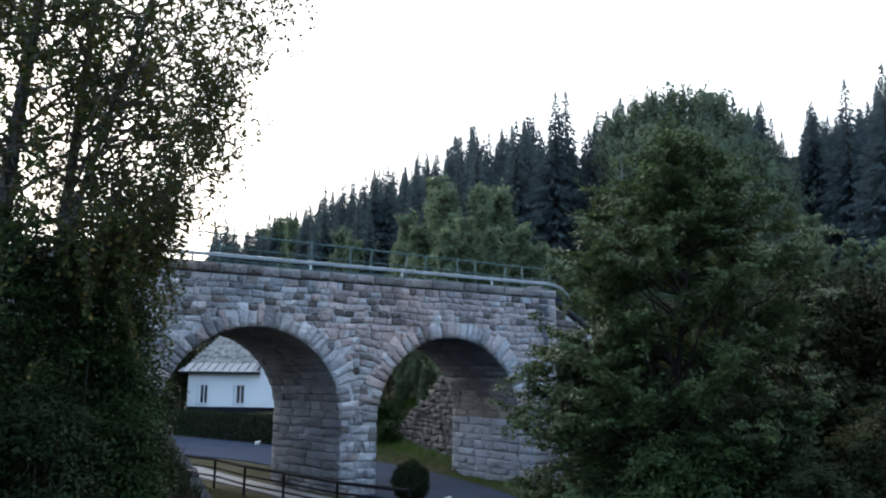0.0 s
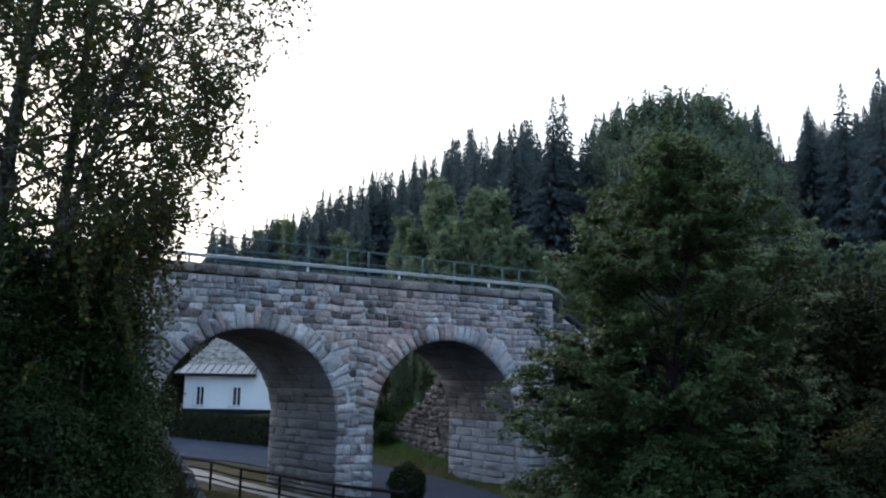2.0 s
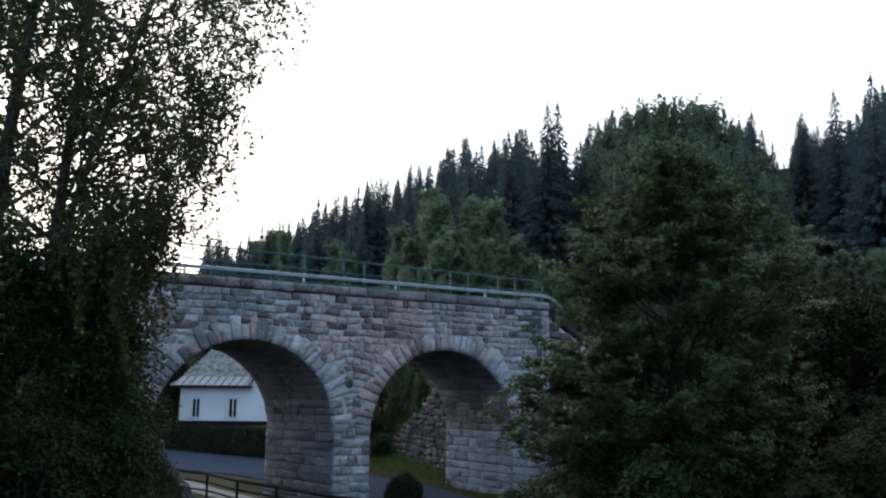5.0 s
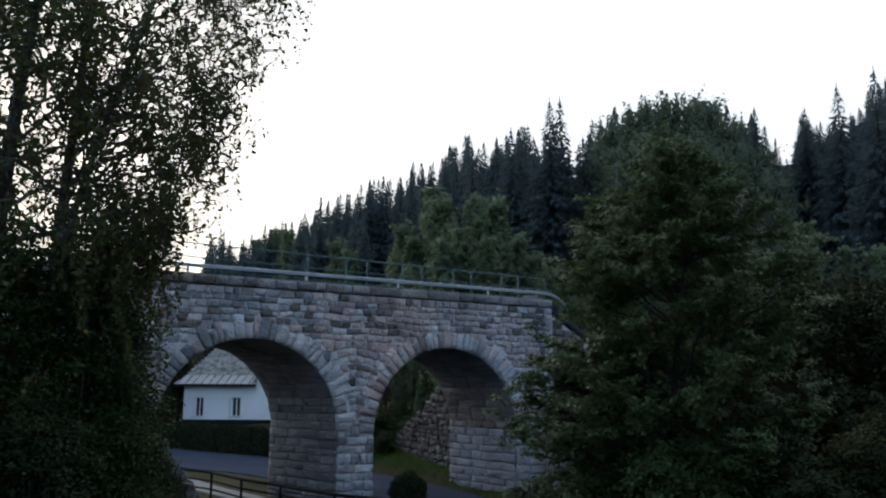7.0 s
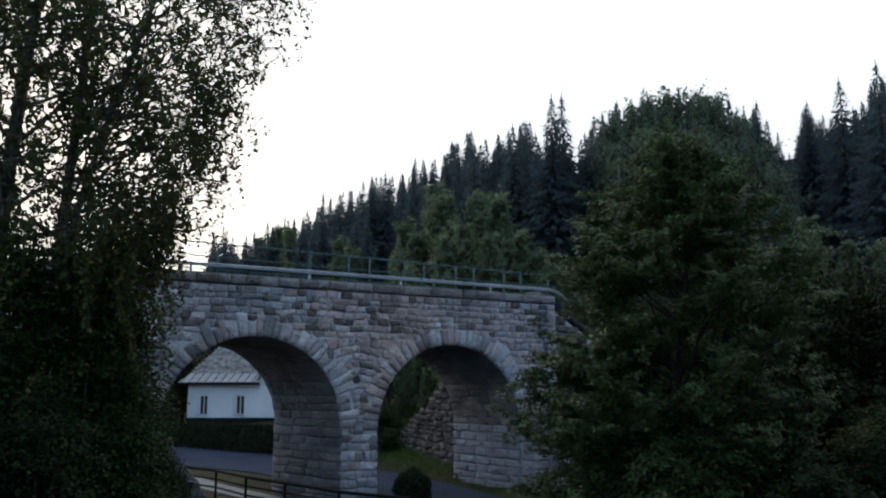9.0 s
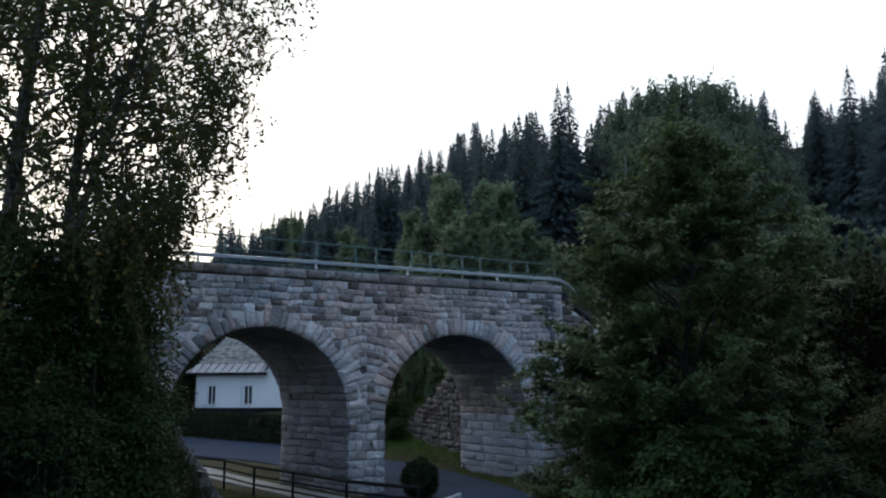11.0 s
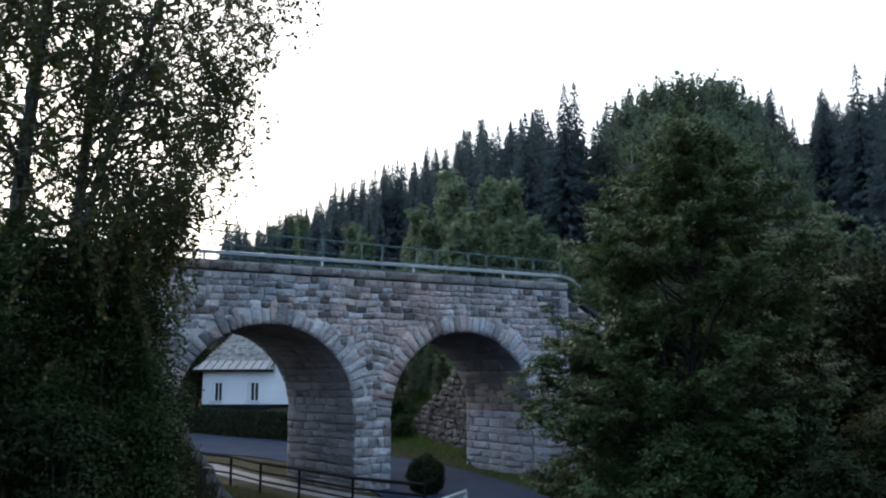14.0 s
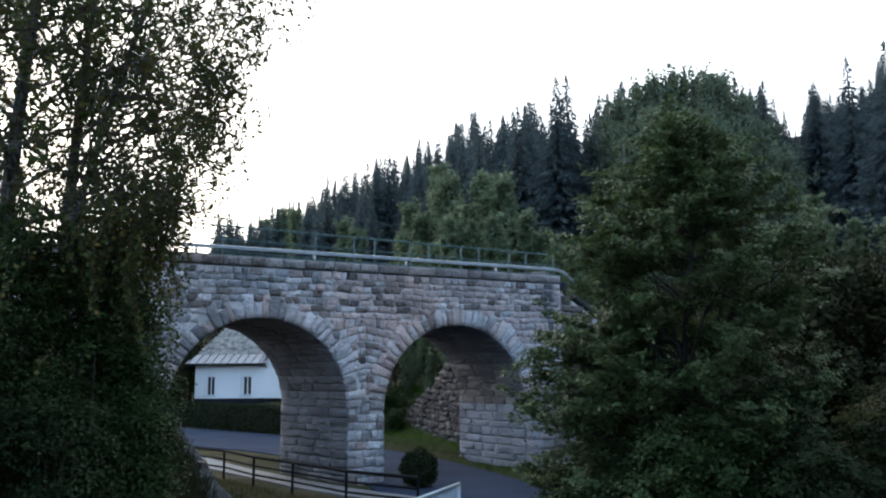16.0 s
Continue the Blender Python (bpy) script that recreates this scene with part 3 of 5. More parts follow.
    vs = [bm.verts.new(inv @ Vector(at_bridge(a, d, z))) for z in (-0.3, foot_top) for a, d in ((c0 + 0.05, -foot_deep + 0.05), (RIGHT_END + 1.5, -foot_deep + 0.05), (RIGHT_END + 1.5, -0.02), (c0 + 0.05, -0.02))]
    for q in ((3, 2, 1, 0), (4, 5, 6, 7), (0, 1, 5, 4), (1, 2, 6, 5), (2, 3, 7, 6), (3, 0, 4, 7)):
        bm.faces.new([vs[i] for i in q])
    part("abutment_core", bm, MORTAR, bridge)
    rows = courses(-0.1, foot_top, 0.32, rng)
    for i, (z0, z1) in enumerate(zip(rows[:-1], rows[1:])):
        part("side_stone", local(stone_from([(-foot_deep, z0), (0.0, z0), (0.0, z1), (-foot_deep, z1)], foot_side, 0.02, rng, 0.012, bulge=0.03)), ASHLAR, bridge, smooth="face")
        u = c0
        while u < RIGHT_END + 1.4:
            w = min(rng.uniform(0.4, 0.9), RIGHT_END + 1.5 - u)
            part("stone", local(stone_from([(u, z0), (u + w, z0), (u + w, z1), (u, z1)], foot_front, 0.02, rng)), STONE, bridge, smooth="face")
            u += w
    u = c0
    while u < RIGHT_END + 1.3:
        w = min(rng.uniform(0.7, 1.1), RIGHT_END + 1.5 - u)
        part("coping_stone", local(stone_from([(u, foot_top), (u + w, foot_top), (u + w, foot_top + 0.2), (u, foot_top + 0.2)], foot_front, 0.05, rng, 0.01, 0.85, 0.02)), WEATHERED, bridge)
        u += w

    # coping
    s = LEFT_END
    while s < RIGHT_END - 0.2:
        w = min(rng.uniform(0.38, 0.85) if s < 0.5 else rng.uniform(0.5, 1.5), RIGHT_END - s)
        st = stone_from([(s, CROWN_TOP + 0.03), (s + w, CROWN_TOP + 0.03), (s + w, CROWN_TOP + 0.36), (s, CROWN_TOP + 0.36)], face, 0.12, rng, 0.008, 0.35, 0.025)
        part("coping_stone", local(st), BROWN_STONE if rng.random() < 0.3 else WEATHERED, bridge, smooth="face")
        s += w
    bm = bmesh.new()
    for d0, d1, z0, z1 in ((0.3, DEEP, CROWN_TOP, CROWN_TOP + 0.12),):
        vs = [bm.verts.new(inv @ Vector(at_bridge(s, d, z))) for z in (z0, z1) for s, d in ((LEFT_END - 6, d0), (0, d0), (PIER, d0), (RIGHT_END + 0.6, d0), (RIGHT_END + 0.6, d1), (PIER, d1), (0, d1), (LEFT_END - 6, d1))]
        bm.faces.new(vs[:8][::-1])
        bm.faces.new(vs[8:])
        for i in range(8):
            j = (i + 1) % 8
            bm.faces.new((vs[i], vs[j], vs[8 + j], vs[8 + i]))
    part("deck", bm, ASPHALT, bridge, "grey asphalt road deck")

    # wing wall beyond the end of the parapet, its coping running down
    end = at_bridge(RIGHT_END, 0.0, 0)
    wing_dir = T_AX * math.cos(0.35) + N_AX * math.sin(0.35)
    wing_nrm = N_AX * math.cos(0.35) - T_AX * math.sin(0.35)

    def wing(u, v, out):
        return end + wing_dir * u + wing_nrm * (0.75 - out) + np.array([0, 0, v])

    wing_len = 7.5
    top = lambda u: CROWN_TOP + 0.42 - 0.36 * u
    bm = bmesh.new()
    vs = [bm.verts.new(inv @ Vector(wing(u, v, o))) for o in (-0.05, -0.8) for u, v in ((-0.5, -0.3), (wing_len, -0.3), (wing_len, top(wing_len)), (-0.5, top(0)))]
    for q in ((0, 1, 2, 3), (7, 6, 5, 4), (0, 4, 5, 1), (1, 5, 6, 2), (2, 6, 7, 3), (3, 7, 4, 0)):
        bm.faces.new([vs[i] for i in q])
    part("wing_core", bm, MORTAR, bridge)
    blocks = []
    rows = courses(-0.1, CROWN_TOP, 0.36, rng)
    for z0, z1 in zip(rows[:-1], rows[1:]):
        u = 0.0
        lim = min(wing_len, (CROWN_TOP + 0.42 - z1) / 0.36)
        while u < lim - 0.15:
            w = min(rng.uniform(0.35, 0.9), lim - u)
            blocks.append(stone_from([(u, z0), (u + w, z0), (u + w, z1), (u, z1)], wing, 0.03, rng))
            u += w
    tagged(part("wing_stonework", local(merge(blocks)), BROWN_STONE, bridge, smooth="face"), kind="stuff")
    u = 0.0
    while u < wing_len - 0.3:
        w = rng.uniform(0.7, 1.1)
        st = stone_from([(u, top(u) - 0.05), (u + w, top(u + w) - 0.05), (u + w, top(u + w) + 0.25), (u, top(u) + 0.25)], wing, 0.1, rng, 0.008, 0.7, 0.02)
        part("coping_stone", local(st), BROWN_STONE if u < 0.6 else MOSSY, bridge, smooth="face")
        u += w


def beam_profile():
    """Cross-section of a steel guard rail: out, up."""
    return [(0.0, 0.066), (0.03, 0.064), (0.085, 0.047), (0.085, 0.024), (0.02, 0.009), (0.02, -0.009), (0.085, -0.024), (0.085, -0.047), (0.03, -0.064), (0.0, -0.066)]


def build_guard_rail():
    rail = thing("guard_rail", tuple(on_deck(0, 0.5, CROWN_TOP + 0.1)), "galvanised steel crash barrier along the edge of the bridge deck", "guard rail")
    inv = rail.matrix_basis.inverted()
    line = [(s, 0.45, CROWN_TOP + 0.71) for s in np.arange(LEFT_END, 9.7, 0.8)] + [(10.0, 0.5, CROWN_TOP + 0.67), (10.5, 0.7, CROWN_TOP + 0.57), (11.0, 1.0, CROWN_TOP + 0.37), (11.5, 1.3, CROWN_TOP + 0.02)]
    prof = beam_profile()
    v, f = [], []
    for s, d, z in line:
        for k in (0, 1):
            for o, u in prof:
                v.append(inv @ Vector(on_deck(s, d - o + k * 0.006, z + u)))
    m = len(prof)
    for i in range(len(line) - 1):
        for k in (0, 1):
            for j in range(m - 1):
                a = i * 2 * m + k * m + j
                q = (a, a + 1, a + 2 * m + 1, a + 2 * m)
                f.append(q if k else q[::-1])
    part("beam", (v, f), GALV, rail, "wavy galvanised steel beam")
    for s in (-21.5, -17.5, -13.5, -9.5, -5.5, -1.2, 2.5, 6.7):
        bm = one_box(s - 0.035, s + 0.035, 0.47, 0.56, CROWN_TOP + 0.11, CROWN_TOP + 0.80, 0.008)
        for w in bm.verts:
            w.co = inv @ Vector(on_deck(*w.co))
        part("post", bm, GALV, rail)
    # flat steel kerb band over the coping
    bm = one_box(LEFT_END, 9.9, 0.30, 0.36, CROWN_TOP + 0.36, CROWN_TOP + 0.44)
    for w in bm.verts:
        w.co = inv @ Vector(on_deck(*w.co))
    part("lower_band", bm, TEAL, rail, "teal-painted lower steel band")


def build_deck_railing():
    rail = thing("deck_railing", tuple(on_deck(0, 0.95, CROWN_TOP + 0.1)), "teal-painted steel railing on the bridge deck", "railing")
    inv = rail.matrix_basis.inverted()
    d = 0.75
    top = lambda s: CROWN_TOP + 1.53 - 0.0105 * (min(s, 8.0) + 5.5)
    # the posts stand in pairs past the middle pier
    posts = [-18.3, -14.85, -11.4, -7.96, -4.52, -1.08, 0.44, 1.24, 2.76, 3.63, 5.12, 5.99, 7.5, 8.38, 9.86]
    for s in posts:
        bm = one_box(s - 0.03, s + 0.03, d - 0.03, d + 0.03, CROWN_TOP + 0.1, top(s), 0.006)
        for w in bm.verts:
            w.co = inv @ Vector(on_deck(*w.co))
        part("post", bm, TEAL, rail)
    for drop, r in ((0.0, 0.028), (0.48, 0.019), (0.93, 0.017)):
        pts = [inv @ Vector(on_deck(s, d, top(s) - drop)) for s in np.arange(LEFT_END, 9.9, 0.6)]
        part("rail", tube(pts, r, 6), TEAL, rail, smooth=True)


# ---- far retaining wall and the stream's wing wall ----
def rubble_wall(name, start, way, nrm, length, top, foot, label, rng, mean=0.42, thick=0.6, core=RUBBLE):
    wall = thing(name, tuple(start), label, "wall")
    inv = wall.matrix_basis.inverted()

    def place(u, v, out):
        batter = 0.12 * max(v, 0)
        return np.asarray(start) + way * u - nrm * (out - batter) + np.array([0, 0, v])

    us = np.linspace(0, length, 12)
    v, f = [], []
    for u in us:
        for o in (-0.06, -thick):
            v.append(inv @ Vector(place(u, foot, o)))
            v.append(inv @ Vector(place(u, top(u) - 0.03, o)))
    for i in range(len(us) - 1):
        a, b = i * 4, i * 4 + 4
        f += [(a, b, b + 1, a + 1), (a + 1, b + 1, b + 3, a + 3), (a + 3, b + 3, b + 2, a + 2)]
    f += [(0, 1, 3, 2), (len(v) - 4, len(v) - 2, len(v) - 1, len(v) - 3)]
    part("core", (v, f), core, wall)
    rest = []
    z = foot
    count = 0
    while z < max(top(0), top(length)):
        h = mean * rng.uniform(0.65, 1.3)
        u = -rng.random() * 0.3
        while u < length:
            w = mean * rng.uniform(0.7, 2.0)
            if z + h * 0.7 < top(u + w / 2):
                k = rng.normal(size=8) * 0.05
                quad = [(u + k[0], z + k[1]), (u + w + k[2], z + k[3]), (u + w + k[4], z + h + k[5]), (u + k[6], z + h + k[7])]
                st = stone_from(quad, place, 0.05, rng, 0.012, 0.15, 0.09)
                st = ([inv @ Vector(p) for p in st[0]], st[1])
                if count < 260:
                    part("stone", st, RUBBLE, wall, smooth="face")
                    count += 1
                else:
                    rest.append(st)
            u += w
        z += h
    if rest:
        tagged(part("stonework", merge(rest), RUBBLE, wall, smooth="face"), kind="stuff")
    return wall, place, inv


def build_rubble_walls():
    rng = np.random.default_rng(5)
    back = at_bridge(PIER2 + 0.45, DEEP + 0.05, 0)
    way = np.array([-0.36, 0.933, 0])
    nrm = np.array([0.933, 0.36, 0])
    rubble_wall("retaining_wall", back, way, nrm, 13.7, lambda u: float(np.interp(u, [0, 3.7, 5.5, 7.3, 9.1, 11, 13.7], [5.46, 4.32, 3.18, 2.45, 1.62, 0.98, 0.6])), -0.3, "weathered rubble stone retaining wall behind the arch", rng, 0.30)
    s = np.array([F_A[0] + F_U[0] * 2.6 + F_N[0] * 4.4, F_A[1] + F_U[1] * 2.6 + F_N[1] * 4.4, 0])
    wall, place, inv = rubble_wall("wing_wall", s, np.array([*F_U, 0]), np.array([*F_N, 0]), 8.5, lambda u: max(5.15 - 0.67 * u, 0.35), -1.6,
                                   "mossy stone wing wall sloping down beside the stream", rng, 0.45, core=MOSSY)
    t = lambda x: max(5.15 - 0.67 * x, 0.35)
    u = 0.0
    while u < 7.6:
        w = rng.uniform(0.32, 0.62)
        a, b = t(u) + rng.uniform(-0.06, 0.05), t(u + w) + rng.uniform(-0.06, 0.05)
        st = stone_from([(u, a - 0.2), (u + w, b - 0.2), (u + w, b + 0.08), (u, a + 0.08)], place, 0.07, rng, 0.012, rng.uniform(0.35, 0.5), 0.07)
        part("coping_stone", ([inv @ Vector(p) for p in st[0]], st[1]), MOSSY, wall, smooth="face")
        u += w


# ---- fence, handrail ----
def build_fence():
    fence = thing("path_fence", (-8.4, 31.3, 0), "dark-painted steel fence with three rails beside the path", "fence")
    pts = [(-14.0, 37.4), (-11.2, 34.3), (-8.3, 31.7), (-6.63, 29.3), (-4.93, 27.4), (-2.9, 25.0), (-0.72, 23.4)]
    loc = lambda p, z: Vector((p[0] + 8.4, p[1] - 31.3, z))
    for p in pts:
        b = loc(p, 0)
        part("post", one_box(b.x - 0.038, b.x + 0.038, b.y - 0.038, b.y + 0.038, -0.1, 1.05, 0.006), BLACK, fence)
    for z, r in ((1.05, 0.054), (0.75, 0.036), (0.45, 0.036)):
        part("rail", tube([loc(p, z) for p in pts], r, 6), BLACK, fence)
    hand = thing("handrail", (0.36, 20, 0.06), "pale blue painted steel handrail beside the footpath", "handrail")
    top = [Vector((0, 0, 1.27)), Vector((-0.95, -3.0, 1.36)), Vector((-1.9, -6.0, 1.36))]
    part("top_rail", tube(top, 0.04, 8), PALE_BLUE, hand, smooth=True)
    part("lower_rail", tube([p - Vector((0, 0, 1.0)) for p in top], 0.025, 8), PALE_BLUE, hand, smooth=True)
    for k in range(1, 58):
        p = top[0].lerp(top[1], k / 29) if k < 29 else top[1].lerp(top[2], (k - 29) / 29)
        if k != 29:
            part("baluster", tube([p - Vector((0, 0, 1.0)), p - Vector((0, 0, 0.03))], 0.009, 5), PALE_BLUE, hand, smooth=True)
    for p in top:
        g = -0.2
        part("post", tube([Vector((p.x, p.y, g)), Vector((p.x, p.y, p.z))], 0.035, 8), PALE_BLUE, hand, smooth=True)


# ---- the white house ----
def build_house():
    x0, x1, y0, z0, z1 = -19.8, -14.1, 66.0, 1.92, 4.66
    house = thing("house", (x0, y0, 1.5), "low white-plastered house with a grey shingle roof and tin eaves", "house")
    o = Vector((x0, y0, 1.5))

    def block(name, mat, a, b, c, d, e, f, parent=house, bevel=0.0, label=""):
        return part(name, one_box(a - o.x, b - o.x, c - o.y, d - o.y, e - o.z, f - o.z, bevel), mat, parent, label)

    wins = [(-19.05, -18.24), (-16.17, -15.31)]
    wz0, wz1 = 2.16, 3.66
    # front wall in pieces round the openings
    edges = [x0] + [e for w in wins for e in w] + [x1]
    for a, b in zip(edges[0::2], edges[1::2]):
        block("wall", PLASTER, a, b, y0, y0 + 0.4, z0, z1)
    for a, b in wins:
        block("wall", PLASTER, a, b, y0, y0 + 0.4, z0, wz0)
        block("wall", PLASTER, a, b, y0, y0 + 0.4, wz1, z1)
    block("wall", PLASTER, x0, x0 + 0.4, y0 + 0.4, y0 + 7, z0, z1)
    block("wall", PLASTER, x0 + 0.4, x1, y0 + 6.6, y0 + 7, z0, z1)
    block("plinth", PLINTH, x0 - 0.03, x1 + 4.0, y0 - 0.03, y0 + 7.03, 1.2, z0, label="dark tarred plinth")
    for a, b in wins:
        win = part("window", one_box(a - o.x, b - o.x, 0.20, 0.23, wz0 - o.z, wz1 - o.z), GLASS, house, "small dark window with white frames")
        t = 0.06
        for p in ((a, a + 0.24, wz0, wz1), (b - t * 0.7, b, wz0, wz1), (a + 0.24, b - t * 0.7, wz0, wz0 + t), (a + 0.24, b - t * 0.7, wz1 - t, wz1), ((a + b) / 2 + 0.07, (a + b) / 2 + 0.14, wz0 + t, wz1 - t)):
            block("frame", WHITE_FRAME, p[0], p[1], y0 + 0.14, y0 + 0.19, p[2], p[3], win)
        block("sill", GREY_SILL, a - 0.08, b + 0.08, y0 - 0.1, y0 + 0.14, wz0 - 0.06, wz0, win)
    # hipped roof: shingles above, a tin strip with standing seams at the eaves
    def slope(a0, a1, b0, b1, mat, name, lift=0.0, thick=0.06):
        """A roof sheet between an eaves line a0-a1 and a higher line b0-b1."""
        v = [Vector(p) - o for p in (a0, a1, b1, b0)]
        nrm = (v[1] - v[0]).cross(v[3] - v[0]).normalized()
        vs = [p + nrm * lift for p in v] + [p + nrm * (lift + thick) for p in v]
        return part(name, (vs, [(3, 2, 1, 0), (4, 5, 6, 7), (0, 1, 5, 4), (1, 2, 6, 5), (2, 3, 7, 6), (3, 0, 4, 7)]), mat, house)

    ex0, ex1, ey0 = x0 - 0.65, x1 + 0.05, y0 - 0.55
    ez = z1 - 0.02
    sx0, sy0, sz = ex0 + 0.75, ey0 + 0.8, ez + 0.72
    rx, ry, rz = sx0 + 2.9, y0 + 3.5, 9.0
    back = y0 + 7.55
    slope((ex0, ey0, ez), (ex1, ey0, ez), (sx0, sy0, sz), (ex1, sy0, sz), TIN, "eaves_sheet")
    slope((ex0, back, ez), (ex0, ey0, ez), (sx0, back - 0.8, sz), (sx0, sy0, sz), TIN, "eaves_sheet")
    slope((sx0, sy0, sz), (ex1, sy0, sz), (rx, ry, rz), (ex1, ry, rz), SHINGLE, "roof")
    slope((sx0, back - 0.8, sz), (sx0, sy0, sz), (rx, ry + 0.01, rz), (rx, ry, rz), SHINGLE, "roof")
    slope((ex1, back - 0.8, sz), (sx0, back - 0.8, sz), (ex1, ry, rz), (rx, ry, rz), SHINGLE, "roof")
    slope((ex1, back, ez), (ex0, back, ez), (ex1, back - 0.8, sz), (sx0, back - 0.8, sz), TIN, "eaves_sheet")
    rng = np.random.default_rng(3)
    e_dir = Vector((0, sy0 - ey0, sz - ez)).normalized()
    e_len = math.hypot(sy0 - ey0, sz - ez)
    e_nrm = Vector((0, -e_dir.z, e_dir.y))
    for x in np.arange(ex0 + 0.25, ex1, 0.62):
        a = Vector((x, ey0, ez)) + e_nrm * 0.085 - o
        b = Vector((x + 0.34, sy0, sz)) + e_nrm * 0.085 - o
        part("seam", tube([a, b], 0.028, 4), PLINTH, house)
    # rows of shingles
    rows = 15
    tiles = []
    for k in range(rows):
        t0, t1 = k / rows, (k + 1.15) / rows
        xa = sx0 + (rx - sx0) * t0
        x = xa
        while x < ex1 - 0.02:
            w = min(rng.uniform(0.28, 0.36), ex1 - x)
            pa = Vector((x, sy0 + (ry - sy0) * t0, sz + (rz - sz) * t0)) - o
            pb = Vector((x, sy0 + (ry - sy0) * t1, sz + (rz - sz) * t1)) - o
            up = Vector((0, -(rz - sz), ry - sy0)).normalized()
            l = 0.078 + rng.random() * 0.016
            q = [pa + up * l, pa + up * l + Vector((w - 0.012, 0, 0)), pb + up * 0.065 + Vector((w - 0.012, 0, 0)), pb + up * 0.065]
            tiles.append((q + [pa + up * 0.06, pa + up * 0.06 + Vector((w - 0.012, 0, 0))], [(0, 1, 2, 3), (4, 5, 1, 0)]))
            x += w
    tagged(part("shingles", merge(tiles), SHINGLE, house, "weathered grey shingles"), kind="stuff")
    # a dark strip in place of the shadow line under the eaves
    block("eaves_board", PLINTH, ex0 + 0.03, ex1, ey0 - 0.03, ey0 + 0.03, ez - 0.15, ez + 0.03)
    # side wing with its gable
    wx0, wx1, wy = x1, x1 + 3.9, y0 - 0.25
    block("wing_wall", PLASTER, wx0, wx1, wy, y0 + 6.8, z0, 4.9)
    vs = [Vector(p) - o for p in ((wx0, wy, 4.9), (wx1, wy, 4.9), ((wx0 + wx1) / 2, wy, 7.6), (wx0, wy + 7, 4.9), (wx1, wy + 7, 4.9), ((wx0 + wx1) / 2, wy + 7, 7.6))]
    part("gable", (vs, [(0, 1, 2), (5, 4, 3), (0, 3, 4, 1), (1, 4, 5, 2), (0, 2, 5, 3)]), PLASTER, house)
    mid = (wx0 + wx1) / 2
    slope((wx0 - 0.3, wy + 7, 4.65), (wx0 - 0.3, wy - 0.3, 4.65), (mid, wy + 7, 7.75), (mid, wy - 0.3, 7.75), SHINGLE, "wing_roof")
    slope((wx1 + 0.3, wy - 0.3, 4.65), (wx1 + 0.3, wy + 7, 4.65), (mid, wy - 0.3, 7.75), (mid, wy + 7, 7.75), SHINGLE, "wing_roof")


# ---- plants ----
def build_hedge():
    rng = np.random.default_rng(21)
    a, b = np.array([-22.5, 65.4]), np.array([-8.0, 52.1])
    d = (b - a) / np.linalg.norm(b - a)
    nrm = np.array([-d[1], d[0]])
    length = np.linalg.norm(b - a)
    hedge = thing("hedge", (*a, 0), "dark green clipped hedge along the road before the house", "hedge")
    h = 1.72
    n = 26
    v, f = [], []
    for u in np.linspace(0, length, n):
        for off, z in ((-0.45, -0.1), (-0.48, h - 0.2), (-0.3, h - 0.06), (0.3, h - 0.06), (0.48, h - 0.2), (0.45, -0.1)):
            p = d * u + nrm * (off + rng.normal() * 0.03)
            v.append((p[0], p[1], z + rng.normal() * 0.02))
    for i in range(n - 1):
        for k in range(5):
            q = i * 6 + k
            f.append((q, q + 1, q + 7, q + 6))
    f += [(0, 1, 2, 3, 4, 5), tuple((n - 1) * 6 + k for k in (5, 4, 3, 2, 1, 0))]
    part("brushwood", (v, f), BARK, hedge)
    m = 22000
    u = rng.random(m) * length
    side = rng.random(m)
    off = np.where(side < 0.55, -0.5 - rng.random(m) * 0.06, np.where(side < 0.9, rng.uniform(-0.5, 0.5, m), 0.5 + rng.random(m) * 0.06))
    z = np.where((side >= 0.55) & (side < 0.9), h - 0.05 + rng.normal(size=m) * 0.05, rng.uniform(-0.05, h, m))
    c = np.stack([d[0] * u + nrm[0] * off, d[1] * u + nrm[1] * off, z], 1)
    leaf_part("foliage", leaves(c, 0.13, rng), HEDGE_LEAF, hedge)


